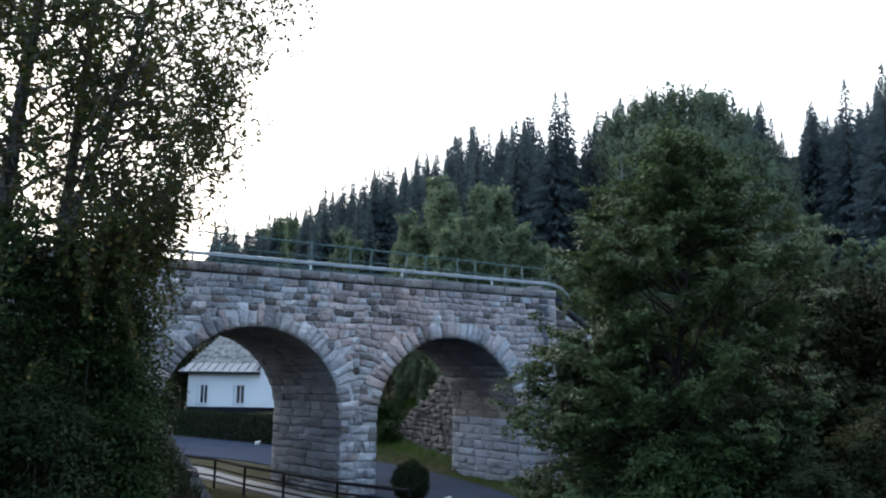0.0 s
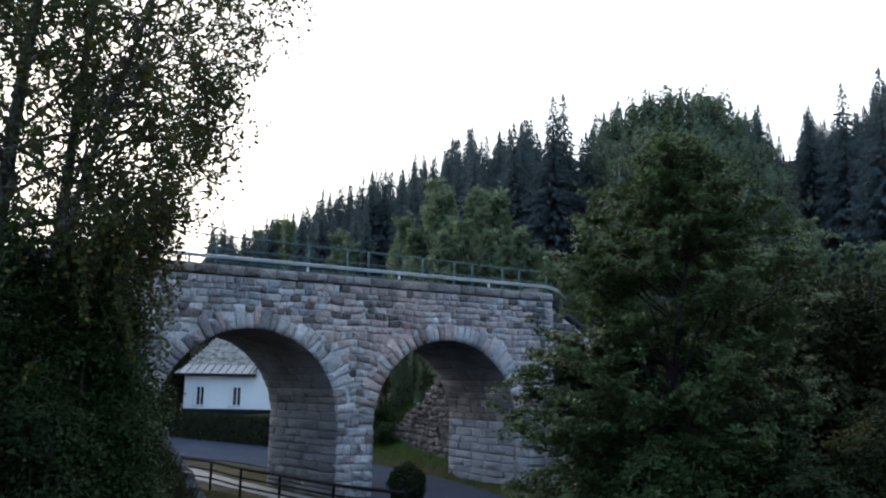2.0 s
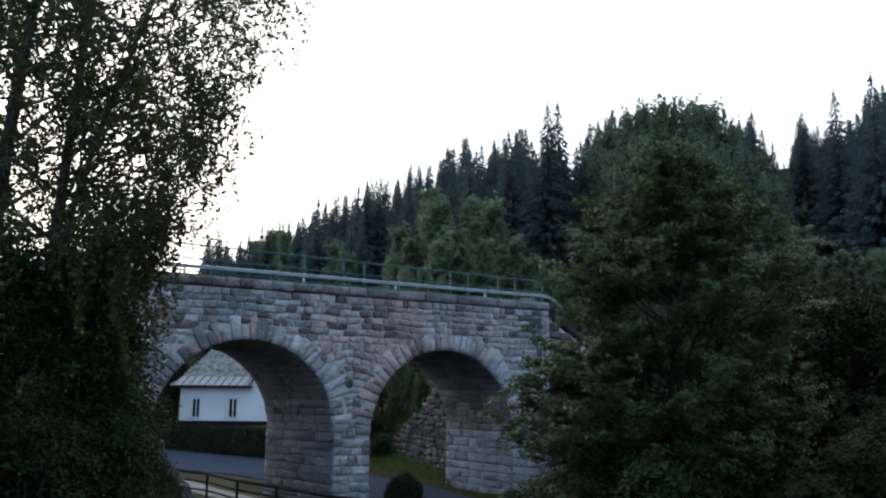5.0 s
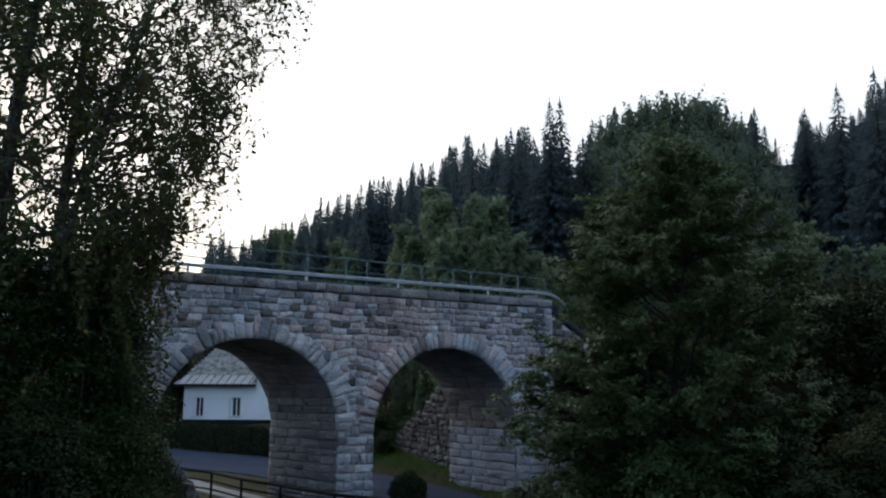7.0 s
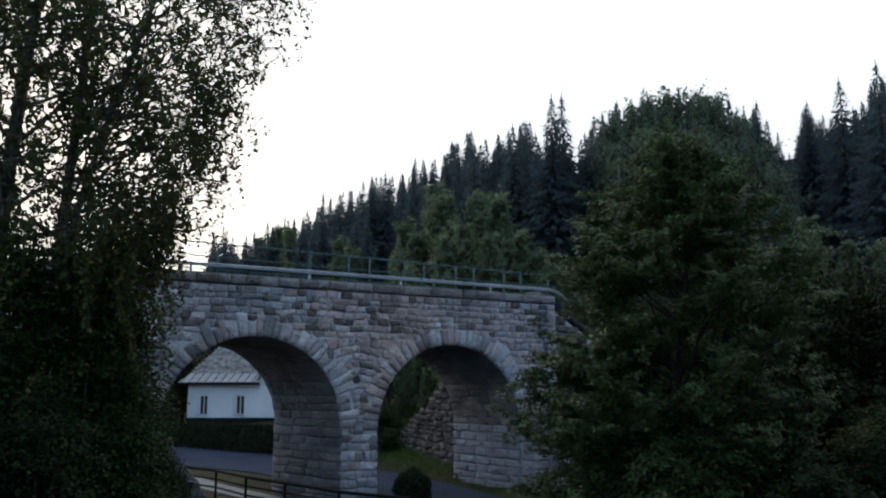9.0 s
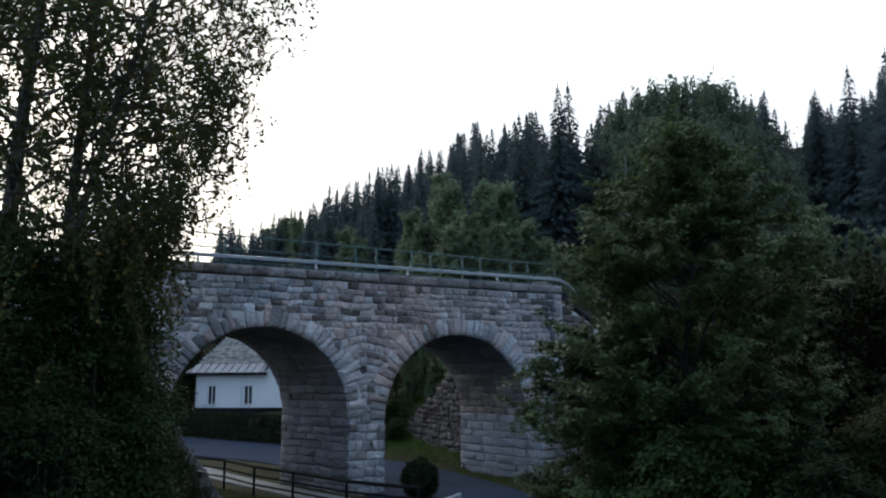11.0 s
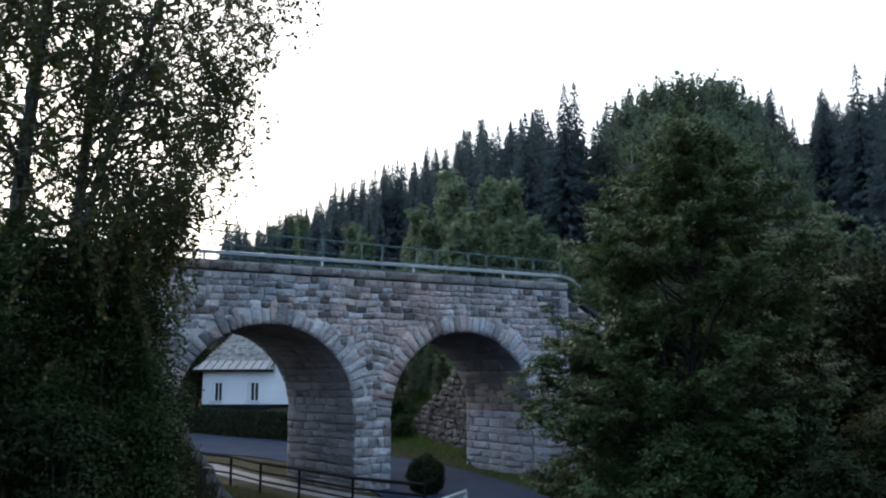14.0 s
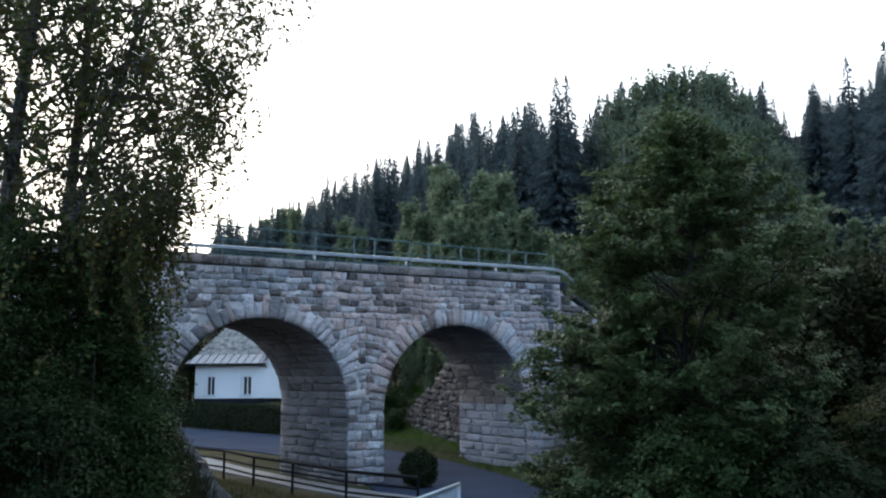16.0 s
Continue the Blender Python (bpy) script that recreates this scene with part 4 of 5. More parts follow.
def ball_shrub(name, at, rx, rz, count, size, mat, label, rng, lumps=9):
    """A shrub: stems and leaves gathered in lumps with an uneven outline."""
    s = thing(name, at, label, "shrub")
    stems = []
    cs, rs = [], []
    for k in range(lumps):
        t = k * 2.4 + rng.random()
        zc = rz * 2 * (0.16 + 0.70 * (k + 0.5) / lumps)
        r = rx * 0.62 * math.sqrt(rng.random()) * (1.0 if zc < rz * 1.3 else 0.6)
        c = np.array([r * math.cos(t), r * math.sin(t), zc])
        cs.append(c)
        rs.append(rx * rng.uniform(0.36, 0.56))
        stems.append(tube([(0.05 * math.cos(t), 0.05 * math.sin(t), -0.1), tuple(c * 0.55 + np.array([0, 0, -0.1])), tuple(c)], [0.035, 0.025, 0.008], 5))
    tagged(part("brushwood", merge(stems), BARK, s), kind="stuff")
    # sprays of leaves on the outside of each lump, lying open to the sky
    pts, nrm = [], []
    per = 50
    for c, r in zip(cs, rs):
        m = max(int(count / len(cs) / per), 4)
        dv = unit(rng.normal(size=(m, 3)) + np.array([0, 0, 0.15]))
        rad = r * (0.45 + 0.65 * rng.random(m) ** 0.5)
        tip = c + dv * rad[:, None]
        flat = unit(dv * 0.55 + np.array([0, 0, 0.8]) + rng.normal(size=(m, 3)) * 0.25)
        spread = rng.normal(size=(m, per, 3)) * (0.12 + 0.07 * rng.random((m, 1, 1)))
        spread -= 0.85 * flat[:, None, :] * (spread * flat[:, None, :]).sum(-1, keepdims=True)
        pts.append((tip[:, None, :] + spread).reshape(-1, 3))
        nrm.append(np.repeat(flat, per, 0))
    p, nr = np.concatenate(pts), np.concatenate(nrm)
    keep = p[:, 2] > -0.15
    leaf_part("foliage", leaves(p[keep], size, rng, 0.3, normals=nr[keep]), mat, s)
    return s


def limb_path(start, way, length, rng, bend=0.25, rise=0.0, n=6):
    p, d = np.array(start, float), np.array(way, float)
    d /= np.linalg.norm(d)
    out = [p.copy()]
    for _ in range(n - 1):
        d = d + rng.normal(size=3) * bend / n * 1.5 + np.array([0, 0, rise / n])
        d /= np.linalg.norm(d)
        p = p + d * length / (n - 1)
        out.append(p.copy())
    return np.array(out)


def along(path, t):
    k = np.clip(t, 0, 1) * (len(path) - 1)
    i = np.minimum(k.astype(int) if hasattr(k, "astype") else int(k), len(path) - 2)
    fr = k - i
    return path[i] * (1 - fr)[..., None] + path[i + 1] * fr[..., None] if hasattr(fr, "shape") and np.shape(fr) else path[i] * (1 - fr) + path[i + 1] * fr


# how far the birches' crowns reach out over the stream at each height
CROWN_Z = [5.8, 6.2, 6.7, 7.2, 7.7, 8.3, 8.85, 9.8, 10.2, 10.85, 12.0, 14.5]
CROWN_X = [-4.9, -4.75, -4.46, -4.3, -3.83, -3.88, -3.3, -3.12, -2.86, -2.4, -2.4, -4.6]


def inside_crown(lp, base):
    """Cut a limb off where it would leave the crown."""
    over = [q[0] + base[0] > np.interp(q[2] + base[2], CROWN_Z, CROWN_X) - 0.4 for q in lp]
    if not any(over):
        return lp
    cut = max(over.index(True), 1) / len(lp)
    return np.array([along(lp, cut * k / (len(lp) - 1.0)) for k in range(len(lp))])


def build_birch(name, base, trunk, radius, forks, reach, strands, label, rng, crown_from=0.25, side_bias=None, low=0, thin_top=0.0):
    """A weeping birch: leaning trunk, rising limbs and hanging leafy strands."""
    tree = thing(name, tuple(base), label, "tree")
    path = np.array(trunk, float)
    path = smooth_line(path, 24)
    rad = np.interp(np.linspace(0, 1, len(path)), [0, 0.08, 1], [radius * 1.35, radius, radius * 0.3])
    part("trunk", tube(path, rad, 9), BIRCH_BARK, tree, smooth=True)
    limbs = []
    for k in range(forks):
        t = crown_from + (0.97 - crown_from) * (k + rng.random()) / forks
        p = along(path, t)
        az = rng.random() * 2 * math.pi
        if side_bias is not None and rng.random() < 0.6:
            az = side_bias + rng.normal() * 0.5
        ln = reach * (1.15 - 0.62 * t) * rng.uniform(0.7, 1.2)
        way = (math.cos(az), math.sin(az), rng.uniform(0.35, 1.0))
        lp = limb_path(p, way, ln, rng, 0.5, -0.55, 8)
        lp = inside_crown(lp, base)
        limbs.append((lp, radius * 0.34 * (1.1 - t * 0.7)))
        for _ in range(3):
            tt = rng.uniform(0.3, 0.85)
            q = along(lp, tt)
            w2 = (math.cos(az + rng.normal() * 0.9), math.sin(az + rng.normal() * 0.9), rng.uniform(-0.1, 0.6))
            limbs.append((inside_crown(limb_path(q, w2, ln * rng.uniform(0.35, 0.6), rng, 0.5, -0.7, 6), base), radius * 0.15))
    for k in range(18 if low else 0):
        p = along(path, rng.uniform(0.20, 0.40))
        az = rng.uniform(-0.9, 0.9) if k % 3 else rng.uniform(2.2, 4.0)
        lp = inside_crown(limb_path(p, (math.cos(az), math.sin(az), rng.uniform(0.0, 0.5)), rng.uniform(1.0, 2.7), rng, 0.5, -0.6, 7), base)
        limbs.append((lp, radius * 0.16))
    lower = limbs[len(limbs) - 18:]
    for lp, r in limbs:
        part("limb", tube(lp, np.linspace(r, r * 0.2, len(lp)), 5), BARK if r < radius * 0.2 else BIRCH_BARK, tree)
    twigs, pts = [], []
    nodes = np.concatenate([along(lp, rng.uniform(0.25, 1.0, 14)) for lp, r in limbs] + [along(path, rng.uniform(crown_from, 1.0, 30))])
    for k in range(strands + low):
        low_fill = k >= strands and k % 3 > 0
        if low_fill or (k < strands and k % 2):
            # twigs fill the crown evenly, each from the limb that is nearest
            x, z = rng.uniform(-2.6, 4.6), rng.uniform(5.9, 12.6) - base[2]
            if low_fill:
                x, z = rng.uniform(-5.9, -4.2) - base[0], rng.uniform(6.0, 7.7) - base[2]
            q = np.array([x, rng.normal() * 0.9, z])
            rim = np.interp(z + base[2], CROWN_Z, CROWN_X) - x - base[0]
            if noise.noise(Vector(q + base) * 1.1) < (-0.25 if 0 < rim < 0.8 else -0.02 if low_fill else 0.06):
                continue
            near = nodes[np.argmin(((nodes - q - np.array([0, 0, -0.25])) ** 2).sum(1))]
            gap = np.linalg.norm(q - near)
            if gap > (2.2 if low_fill else 1.5):
                continue
            if gap > 0.1:
                twigs.append(tube([near, (near + q) / 2 + rng.normal(size=3) * 0.05 + np.array([0, 0, 0.1]), q], [0.006, 0.005, 0.004], 3, False))
        else:
            lp, r = limbs[rng.integers(len(limbs))] if k < strands else lower[rng.integers(len(lower))]
            q = along(lp, rng.uniform(0.28, 1.0) if rng.random() < 0.65 else rng.uniform(0.88, 1.0))
            q = q + rng.normal(size=3) * np.array([0.16, 0.2, 0.1])
        if not low_fill and q[2] + base[2] < 7.9 and rng.random() < 0.5:
            continue
        if thin_top and q[2] + base[2] > 9.3 and rng.random() < thin_top:
            continue
        w = (rng.normal() * 0.6, rng.normal() * 0.6, rng.uniform(-0.5, 0.4))
        ln = rng.uniform(0.4, 1.35)
        sp = limb_path(q, w, ln, rng, 0.5, -3.4, 6)
        if max(s[0] + base[0] - np.interp(s[2] + base[2], CROWN_Z, CROWN_X) for s in (sp[2], sp[5])) > rng.uniform(-0.14, 0.05):
            continue
        twigs.append(tube(sp, [0.006, 0.005, 0.005, 0.004, 0.003, 0.002], 3, False))
        m = int(ln * 30)
        pts.append(along(sp, rng.uniform(0.05, 1, m)) + rng.normal(size=(m, 3)) * 0.042)
    tagged(part("brushwood", merge(twigs), BARK, tree), kind="stuff")
    leaf_part("foliage", leaves(np.concatenate(pts), 0.07, rng, 0.8, aspect=0.9), BIRCH_LEAF, tree)
    return tree


# reach of the lime's crown to its two sides, and the height of each
LIME_Z = [0.8, 1.9, 2.7, 3.6, 4.6, 5.2, 5.8, 6.5, 7.1, 7.7, 8.3, 8.9, 9.4, 9.75]
LIME_LEFT = [3.2, 3.3, 3.6, 3.35, 3.0, 2.75, 2.35, 2.45, 2.45, 2.0, 1.6, 1.35, 0.7, 0.1]
LIME_RIGHT = [2.9, 2.9, 2.9, 2.8, 2.9, 2.95, 3.1, 3.0, 2.5, 1.95, 1.6, 1.15, 0.7, 0.2]


def build_lime(base, rng):
    tree = thing("lime_tree", base, "dense green broadleaf tree with a few yellowing leaves beside the road", "tree")
    top = 9.5
    path = smooth_line([(0, 0, -0.2), (-0.02, 0, 2.0), (0.05, 0.05, 4.0), (0.35, 0.0, 6.5), (0.75, 0.0, 8.4), (0.92, 0.0, top)], 20)
    part("trunk", tube(path, np.linspace(0.12, 0.015, len(path)), 9), LIME_BARK, tree, smooth=True)
    stems = [path]
    # leaders that fork off low and rise steeply
    for k, (z0, dx, dy) in enumerate(((1.6, 0.9, -0.5), (2.1, -1.0, -0.7), (2.6, 1.7, 0.4), (2.9, -0.7, 0.9), (3.6, 0.8, -0.9), (4.0, -0.9, -0.3))):
        p = along(path, (z0 + 0.2) / (top + 0.2))
        q = p + np.array([dx * 0.35, dy * 0.35, 1.2])
        r = p + np.array([dx, dy, 4.0 - 0.25 * k])
        stem = smooth_line([p, (p + q) / 2 + rng.normal(size=3) * 0.05, q, (q + r) / 2 + rng.normal(size=3) * 0.08, r], 14)
        stems.append(stem)
        part("limb", tube(stem, np.linspace(0.05, 0.010, 14), 7), LIME_BARK, tree, smooth=True)
    limbs = []
    count = 190
    for k in range(count + 48):
        if math.sin(k * 2.399963) < -0.55 and k % 2 and k < count:
            continue
        zt = 0.7 + 9.0 * ((k + rng.random()) / count) ** 0.92
        az = k * 2.399963 + rng.normal() * 0.15
        if k >= count:
            # low boughs that hang out over the road
            zt, az = rng.uniform(0.9, 5.3), math.pi + rng.uniform(-0.75, 0.75)
        ca, sa = math.cos(az), math.sin(az)
        left, right = np.interp(zt, LIME_Z, LIME_LEFT), np.interp(zt, LIME_Z, LIME_RIGHT)
        deep = 0.85 * min(left, right)
        wide = right if ca > 0 else left
        reach = 1 / math.hypot(ca / wide, sa / deep) * rng.choice([0.62, 0.8, 0.95, 1.08]) * rng.uniform(0.92, 1.04)
        target = np.array([0.3 + reach * ca, reach * sa, zt])
        stem = stems[0] if zt > 6.8 or rng.random() < 0.3 else min(stems, key=lambda q: np.hypot(*(along(q, 0.5) - target)[:2]) + rng.random() * 0.5)
        zs = np.clip(zt - reach * rng.uniform(0.3, 0.75), 0.5, top - 0.3)
        start = stem[int(np.argmin(abs(stem[:, 2] - zs)))]
        u = np.linspace(0, 1, 8)[:, None]
        lp = start + (target - start) * np.concatenate([u, u, u ** 0.75], 1) + rng.normal(size=(8, 3)) * 0.05 * np.sin(np.pi * u)
        limbs.append(lp)
        part("limb", tube(lp, np.linspace(0.016 + 0.009 * reach, 0.006, 8), 5), LIME_BARK, tree)
    pts, nrm, twigs = [], [], []
    for lp in limbs:
        out = lp[-1] - lp[0]
        ln = np.linalg.norm(out)
        # side branches, each a separate fan of twigs with a gap to the next
        for j in range(int(4 + ln * 2.2)):
            q = lp[-1] if j == 0 else along(lp, 1 - 0.8 * rng.random())
            way = unit(out) * (1.0 if j == 0 else 0.6) + rng.normal(size=3) * np.array([0.65, 0.65, 0.3])
            bough = limb_path(q, way, rng.uniform(0.35, 0.85), rng, 0.35, -0.2, 5)
            twigs.append(tube(bough, [0.010, 0.008, 0.007, 0.005, 0.003], 3, False))
            tilt = unit(np.array([0, 0, 1.0]) + 0.3 * unit(out) + rng.normal(size=3) * 0.3)
            for _ in range(9):
                w = unit(bough[-1] - bough[0]) * 0.6 + rng.normal(size=3) * np.array([0.7, 0.7, 0.25])
                sp = limb_path(along(bough, rng.uniform(0.1, 1)), w, rng.uniform(0.15, 0.34), rng, 0.4, -0.4, 3)
                twigs.append(tube(sp, [0.005, 0.004, 0.002], 3, False))
                pts.append(along(sp, rng.uniform(0.1, 1, 15)) + rng.normal(size=(15, 3)) * np.array([0.05, 0.05, 0.03]))
                nrm.append(np.tile(tilt, (15, 1)))
    tagged(part("brushwood", merge(twigs), LIME_BARK, tree), kind="stuff")
    leaf_part("foliage", leaves(np.concatenate(pts), 0.09, rng, 0.5, aspect=0.68, normals=np.concatenate(nrm)), LIME_LEAF, tree)
    return tree


def spruce_mesh(h, rng, dense=1.0):
    """Trunk and needle sprays of a spruce h metres high: whorls of drooping boughs, shorter and steeper towards the spire."""
    trunk = tube([(0, 0, -0.5), (0, 0, h * 0.5), (0, 0, h * 0.995)], [h * 0.013, h * 0.008, 0.01], 6)
    cents, ways, sizes = [], [], []
    z = h * 0.06
    while z < h * 0.985:
        f = 1 - z / h
        rmax = h * min(0.29 * f ** 0.9, 0.12 + 0.055 * f) * rng.uniform(0.82, 1.1)
        n = int((8 + 6 * min(f * 2, 1)) * dense)
        turn = rng.random() * 6.3
        for k in range(n):
            az = turn + 2 * math.pi * k / n + rng.normal() * 0.2
            ln = max(rmax * rng.uniform(0.55, 1.12), 0.07)
            steps = max(2, int(ln / 0.2))
            fall = 0.28 + 0.4 * rng.random() - 0.55 * max(0.16 - f, 0) / 0.16
            for j in range(steps):
                t = (j + 0.3 + 0.6 * rng.random()) / steps
                r = ln * t
                zz = z - fall * r * (1 - 0.3 * t) + rng.normal() * 0.05
                inner = t < 0.55
                for sgn in ((0.1,) if inner else (-1, 1)):
                    cents.append((r * math.cos(az), r * math.sin(az), zz))
                    a2 = az + sgn * rng.uniform(0.1, 0.9)
                    ways.append((math.cos(a2), math.sin(a2), -0.6 + rng.normal() * 0.3))
                    sizes.append((rng.uniform(0.7, 1.1) if inner else rng.uniform(0.26, 0.5)) * (0.28 + 0.72 * min(f * 2.0, 1)) * (0.72 + 0.28 * min(f / 0.08, 1)))
        z += h * 0.019 * rng.uniform(0.75, 1.25) * (0.42 + 0.58 * min(1.0, f * 3.5))
    for k in range(10):
        cents.append((0, 0, h * (0.955 + 0.0052 * k)))
        a2 = rng.random() * 6.28
        ways.append((math.cos(a2) * 0.25, math.sin(a2) * 0.25, 1.0))
        sizes.append(0.36 - 0.02 * k)
    c, w, s = np.array(cents), unit(np.array(ways)), np.array(sizes)[:, None]
    side = unit(np.cross(w, rng.normal(size=c.shape) + np.array([0, 0, 0.6])))
    v = np.empty((len(c), 3, 3))
    v[:, 0] = c + side * s * 0.24
    v[:, 1] = c - side * s * 0.24
    v[:, 2] = c + w * s + np.array([0, 0, -0.1]) * s
    return trunk, (v.reshape(-1, 3), np.arange(len(c) * 3).reshape(-1, 3))


def broadleaf_mesh(h, w, rng, count, size, taper=0.6, clumps=46):
    """Trunk with rising limbs, and leaves in loose upright sprays round their ends."""
    trunk_path = limb_path((0, 0, -0.5), (0.02, 0, 1), h * 0.92, rng, 0.12, 0.2, 8)
    shapes = [tube(trunk_path, np.linspace(h * 0.016, 0.03, 8), 7)]
    pts, nrm = [], []
    for k in range(clumps):
        t = 0.12 + 0.88 * (k + rng.random()) / clumps
        p = along(trunk_path, min(t, 1.0))
        zr = p[2] / h
        az = k * 2.4 + rng.normal() * 0.3
        reach = w * 0.6 * min(1.0, (zr / 0.3) ** 0.6) * max(1.02 - zr, 0.04) ** taper * rng.choice([0.5, 0.75, 0.95, 1.2]) * rng.uniform(0.9, 1.1)
        lp = limb_path(p, (math.cos(az), math.sin(az), 0.75 + 0.5 * zr), reach, rng, 0.4, 0.5, 5)
        shapes.append(tube(lp, np.linspace(h * 0.005, 0.012, 5), 4))
        m = max(int(count / clumps / 12), 3)
        tips = along(lp, 1 - 0.7 * rng.random(m) ** 1.3) + rng.normal(size=(m, 3)) * w * np.array([0.055, 0.055, 0.05]) * (1.15 - 0.7 * zr)
        stretch = w * np.array([0.022, 0.022, 0.042]) * (1.1 - 0.45 * zr)
        pts.append((tips[:, None, :] + rng.normal(size=(m, 12, 3)) * stretch).reshape(-1, 3))
        out = unit(np.array([math.cos(az), math.sin(az), 0.9]) + rng.normal(size=(m, 3)) * 0.5)
        nrm.append(np.repeat(out, 12, 0))
    return merge(shapes), leaves(np.concatenate(pts), size, rng, 0.2, aspect=0.7, normals=np.concatenate(nrm))


def plant_kind(name, trunk, crown, mat, bark, label, category, group):
    t = thing(name, (0, 0, -400), label, category, group)
    part("trunk", trunk, bark, t)
    leaf_part("crown", crown, mat, t)
    return t


def scaled_copy(src, at, scale, turn):
    ob = copy_thing(src, pose(*at, 0, 0, turn))
    ob.scale = (scale, scale, scale)
    return ob


def build_woods():
    rng = np.random.default_rng(33)
    spruces = []
    for k in range(6):
        h = 20.0
        tr, cr = spruce_mesh(h, rng, rng.uniform(0.85, 1.1))
        spruces.append(plant_kind("spruce_tree", tr, cr, HAZY_NEEDLE, BARK, "tall dark green spruce on the wooded hillside", "tree", "spruces on the hillside"))
    leafy = []
    for k in range(4):
        tr, cr = broadleaf_mesh(10.0, (3.9, 3.2, 4.3, 3.6)[k], rng, 8500, 0.17, 0.8, 80)
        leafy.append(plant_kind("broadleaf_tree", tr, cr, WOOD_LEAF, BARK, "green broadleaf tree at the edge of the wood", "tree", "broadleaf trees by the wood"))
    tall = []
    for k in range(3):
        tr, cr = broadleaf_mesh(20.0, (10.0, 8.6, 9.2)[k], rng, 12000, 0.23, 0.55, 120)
        tall.append(plant_kind("tall_broadleaf_tree", tr, cr, HAZY_TALL_LEAF, BARK, "tall broadleaf tree with haze-greyed green leaves among the spruces", "tree", "tall broadleaf trees on the hillside"))
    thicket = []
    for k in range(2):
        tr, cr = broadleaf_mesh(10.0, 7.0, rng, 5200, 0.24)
        thicket.append(plant_kind("thicket_tree", tr, cr, SHADED_THICKET_LEAF, BARK, "tangled young tree with the wood's shade in its leaf colour", "tree", "young trees in the thicket"))
    # the skyline of the wood: slope across, slope up
    sky_x = np.array([-0.6, -0.4, -0.269, -0.241, -0.213, -0.178, -0.167, -0.143, -0.122, -0.093, -0.065, -0.051, -0.026, 0.006, 0.045, 0.086, 0.111, 0.129, 0.178, 0.201, 0.231, 0.252, 0.318, 0.361, 0.396, 0.411, 0.434, 0.447, 0.476, 0.496, 0.54, 0.567, 0.7])
    sky_z = np.array([0.17, 0.175, 0.187, 0.18, 0.197, 0.204, 0.201, 0.228, 0.228, 0.247, 0.257, 0.25, 0.278, 0.29, 0.312, 0.315, 0.325, 0.315, 0.293, 0.33, 0.352, 0.344, 0.355, 0.365, 0.345, 0.35, 0.328, 0.302, 0.35, 0.339, 0.346, 0.39, 0.4])
    used = set()

    def plant(src, x, y, top, low, high):
        g = float(ground_height(x, y))
        hh = 20.0 if src in spruces or src in tall else 10.0
        want = min(max(top - g, low), high)
        if src not in used:
            used.add(src)
            src.matrix_basis = pose(x, y, g, 0, 0, rng.random() * 360)
            src.scale = (want / hh,) * 3
            return
        scaled_copy(src, (x, y, g), want / hh, rng.random() * 360)

    # single tall trees that stand out
    for bx, bz, y in ((0.147, 0.364, 62), (0.160, 0.366, 64), (0.520, 0.386, 60), (0.476, 0.356, 66), (0.570, 0.41, 52), (-0.143, 0.235, 112), (-0.122, 0.235, 108), (-0.093, 0.252, 100), (-0.065, 0.262, 96), (0.231, 0.358, 70), (0.411, 0.356, 68), (0.201, 0.339, 72), (0.111, 0.331, 74)):
        plant(spruces[rng.integers(6)], bx * y, y, 4 + (bz + 0.011) * y, 9, 29)
    for k in range(170):
        bx = (rng.uniform(-0.30, 0.68), rng.uniform(-0.19, 0.22), rng.uniform(0.36, 0.62))[(0, 0, 1, 1, 2)[k % 5]]
        y = rng.uniform(64, 100) if bx > 0.02 else rng.uniform(84, 150)
        if bx < -0.17:
            y = rng.uniform(125, 190)
        top = 4 + y * (np.interp(bx, sky_x, sky_z) + 0.017 - abs(rng.normal()) * 0.020)
        plant(spruces[rng.integers(6)], bx * y, y, top, 7, 28)
    # the trees whose tips make the skyline
    for bx in np.linspace(-0.27, 0.25, 40):
        bx = bx + rng.normal() * 0.003
        y = rng.uniform(72, 98) if bx > 0.0 else rng.uniform(96, 130) if bx > -0.16 else rng.uniform(130, 170)
        plant(spruces[rng.integers(6)], bx * y, y, 4 + y * (np.interp(bx, sky_x, sky_z) + rng.uniform(0.004, 0.02)), 7, 30)
    for k in range(24):
        bx = rng.uniform(-0.28, -0.14)
        y = rng.uniform(118, 185)
        plant(spruces[rng.integers(6)], bx * y, y, 4 + y * (np.interp(bx, sky_x, sky_z) + 0.006 - abs(rng.normal()) * 0.014), 7, 28)
    # broadleaf trees and young birches before the spruces
    for bx, bz, y in ((-0.001, 0.268, 54), (0.024, 0.228, 51), (0.052, 0.272, 54), (0.070, 0.248, 52), (0.088, 0.205, 50), (0.104, 0.216, 48), (-0.022, 0.212, 57), (0.040, 0.225, 48), (0.014, 0.215, 48), (0.065, 0.21, 47), (-0.036, 0.205, 60), (0.118, 0.192, 47),
                      (0.138, 0.178, 45), (0.158, 0.168, 44), (0.178, 0.18, 46), (-0.112, 0.20, 96), (-0.085, 0.185, 88), (-0.178, 0.208, 128), (-0.198, 0.212, 132), (-0.215, 0.2, 136), (-0.128, 0.186, 100), (-0.19, 0.195, 130), (-0.055, 0.175, 84), (-0.235, 0.175, 135),
                      (0.474, 0.236, 42), (0.436, 0.20, 40), (0.514, 0.205, 41), (0.555, 0.205, 40), (0.60, 0.2, 38)):
        plant(leafy[rng.integers(4)], bx * y, y, 4 + bz * y, 4, 26)
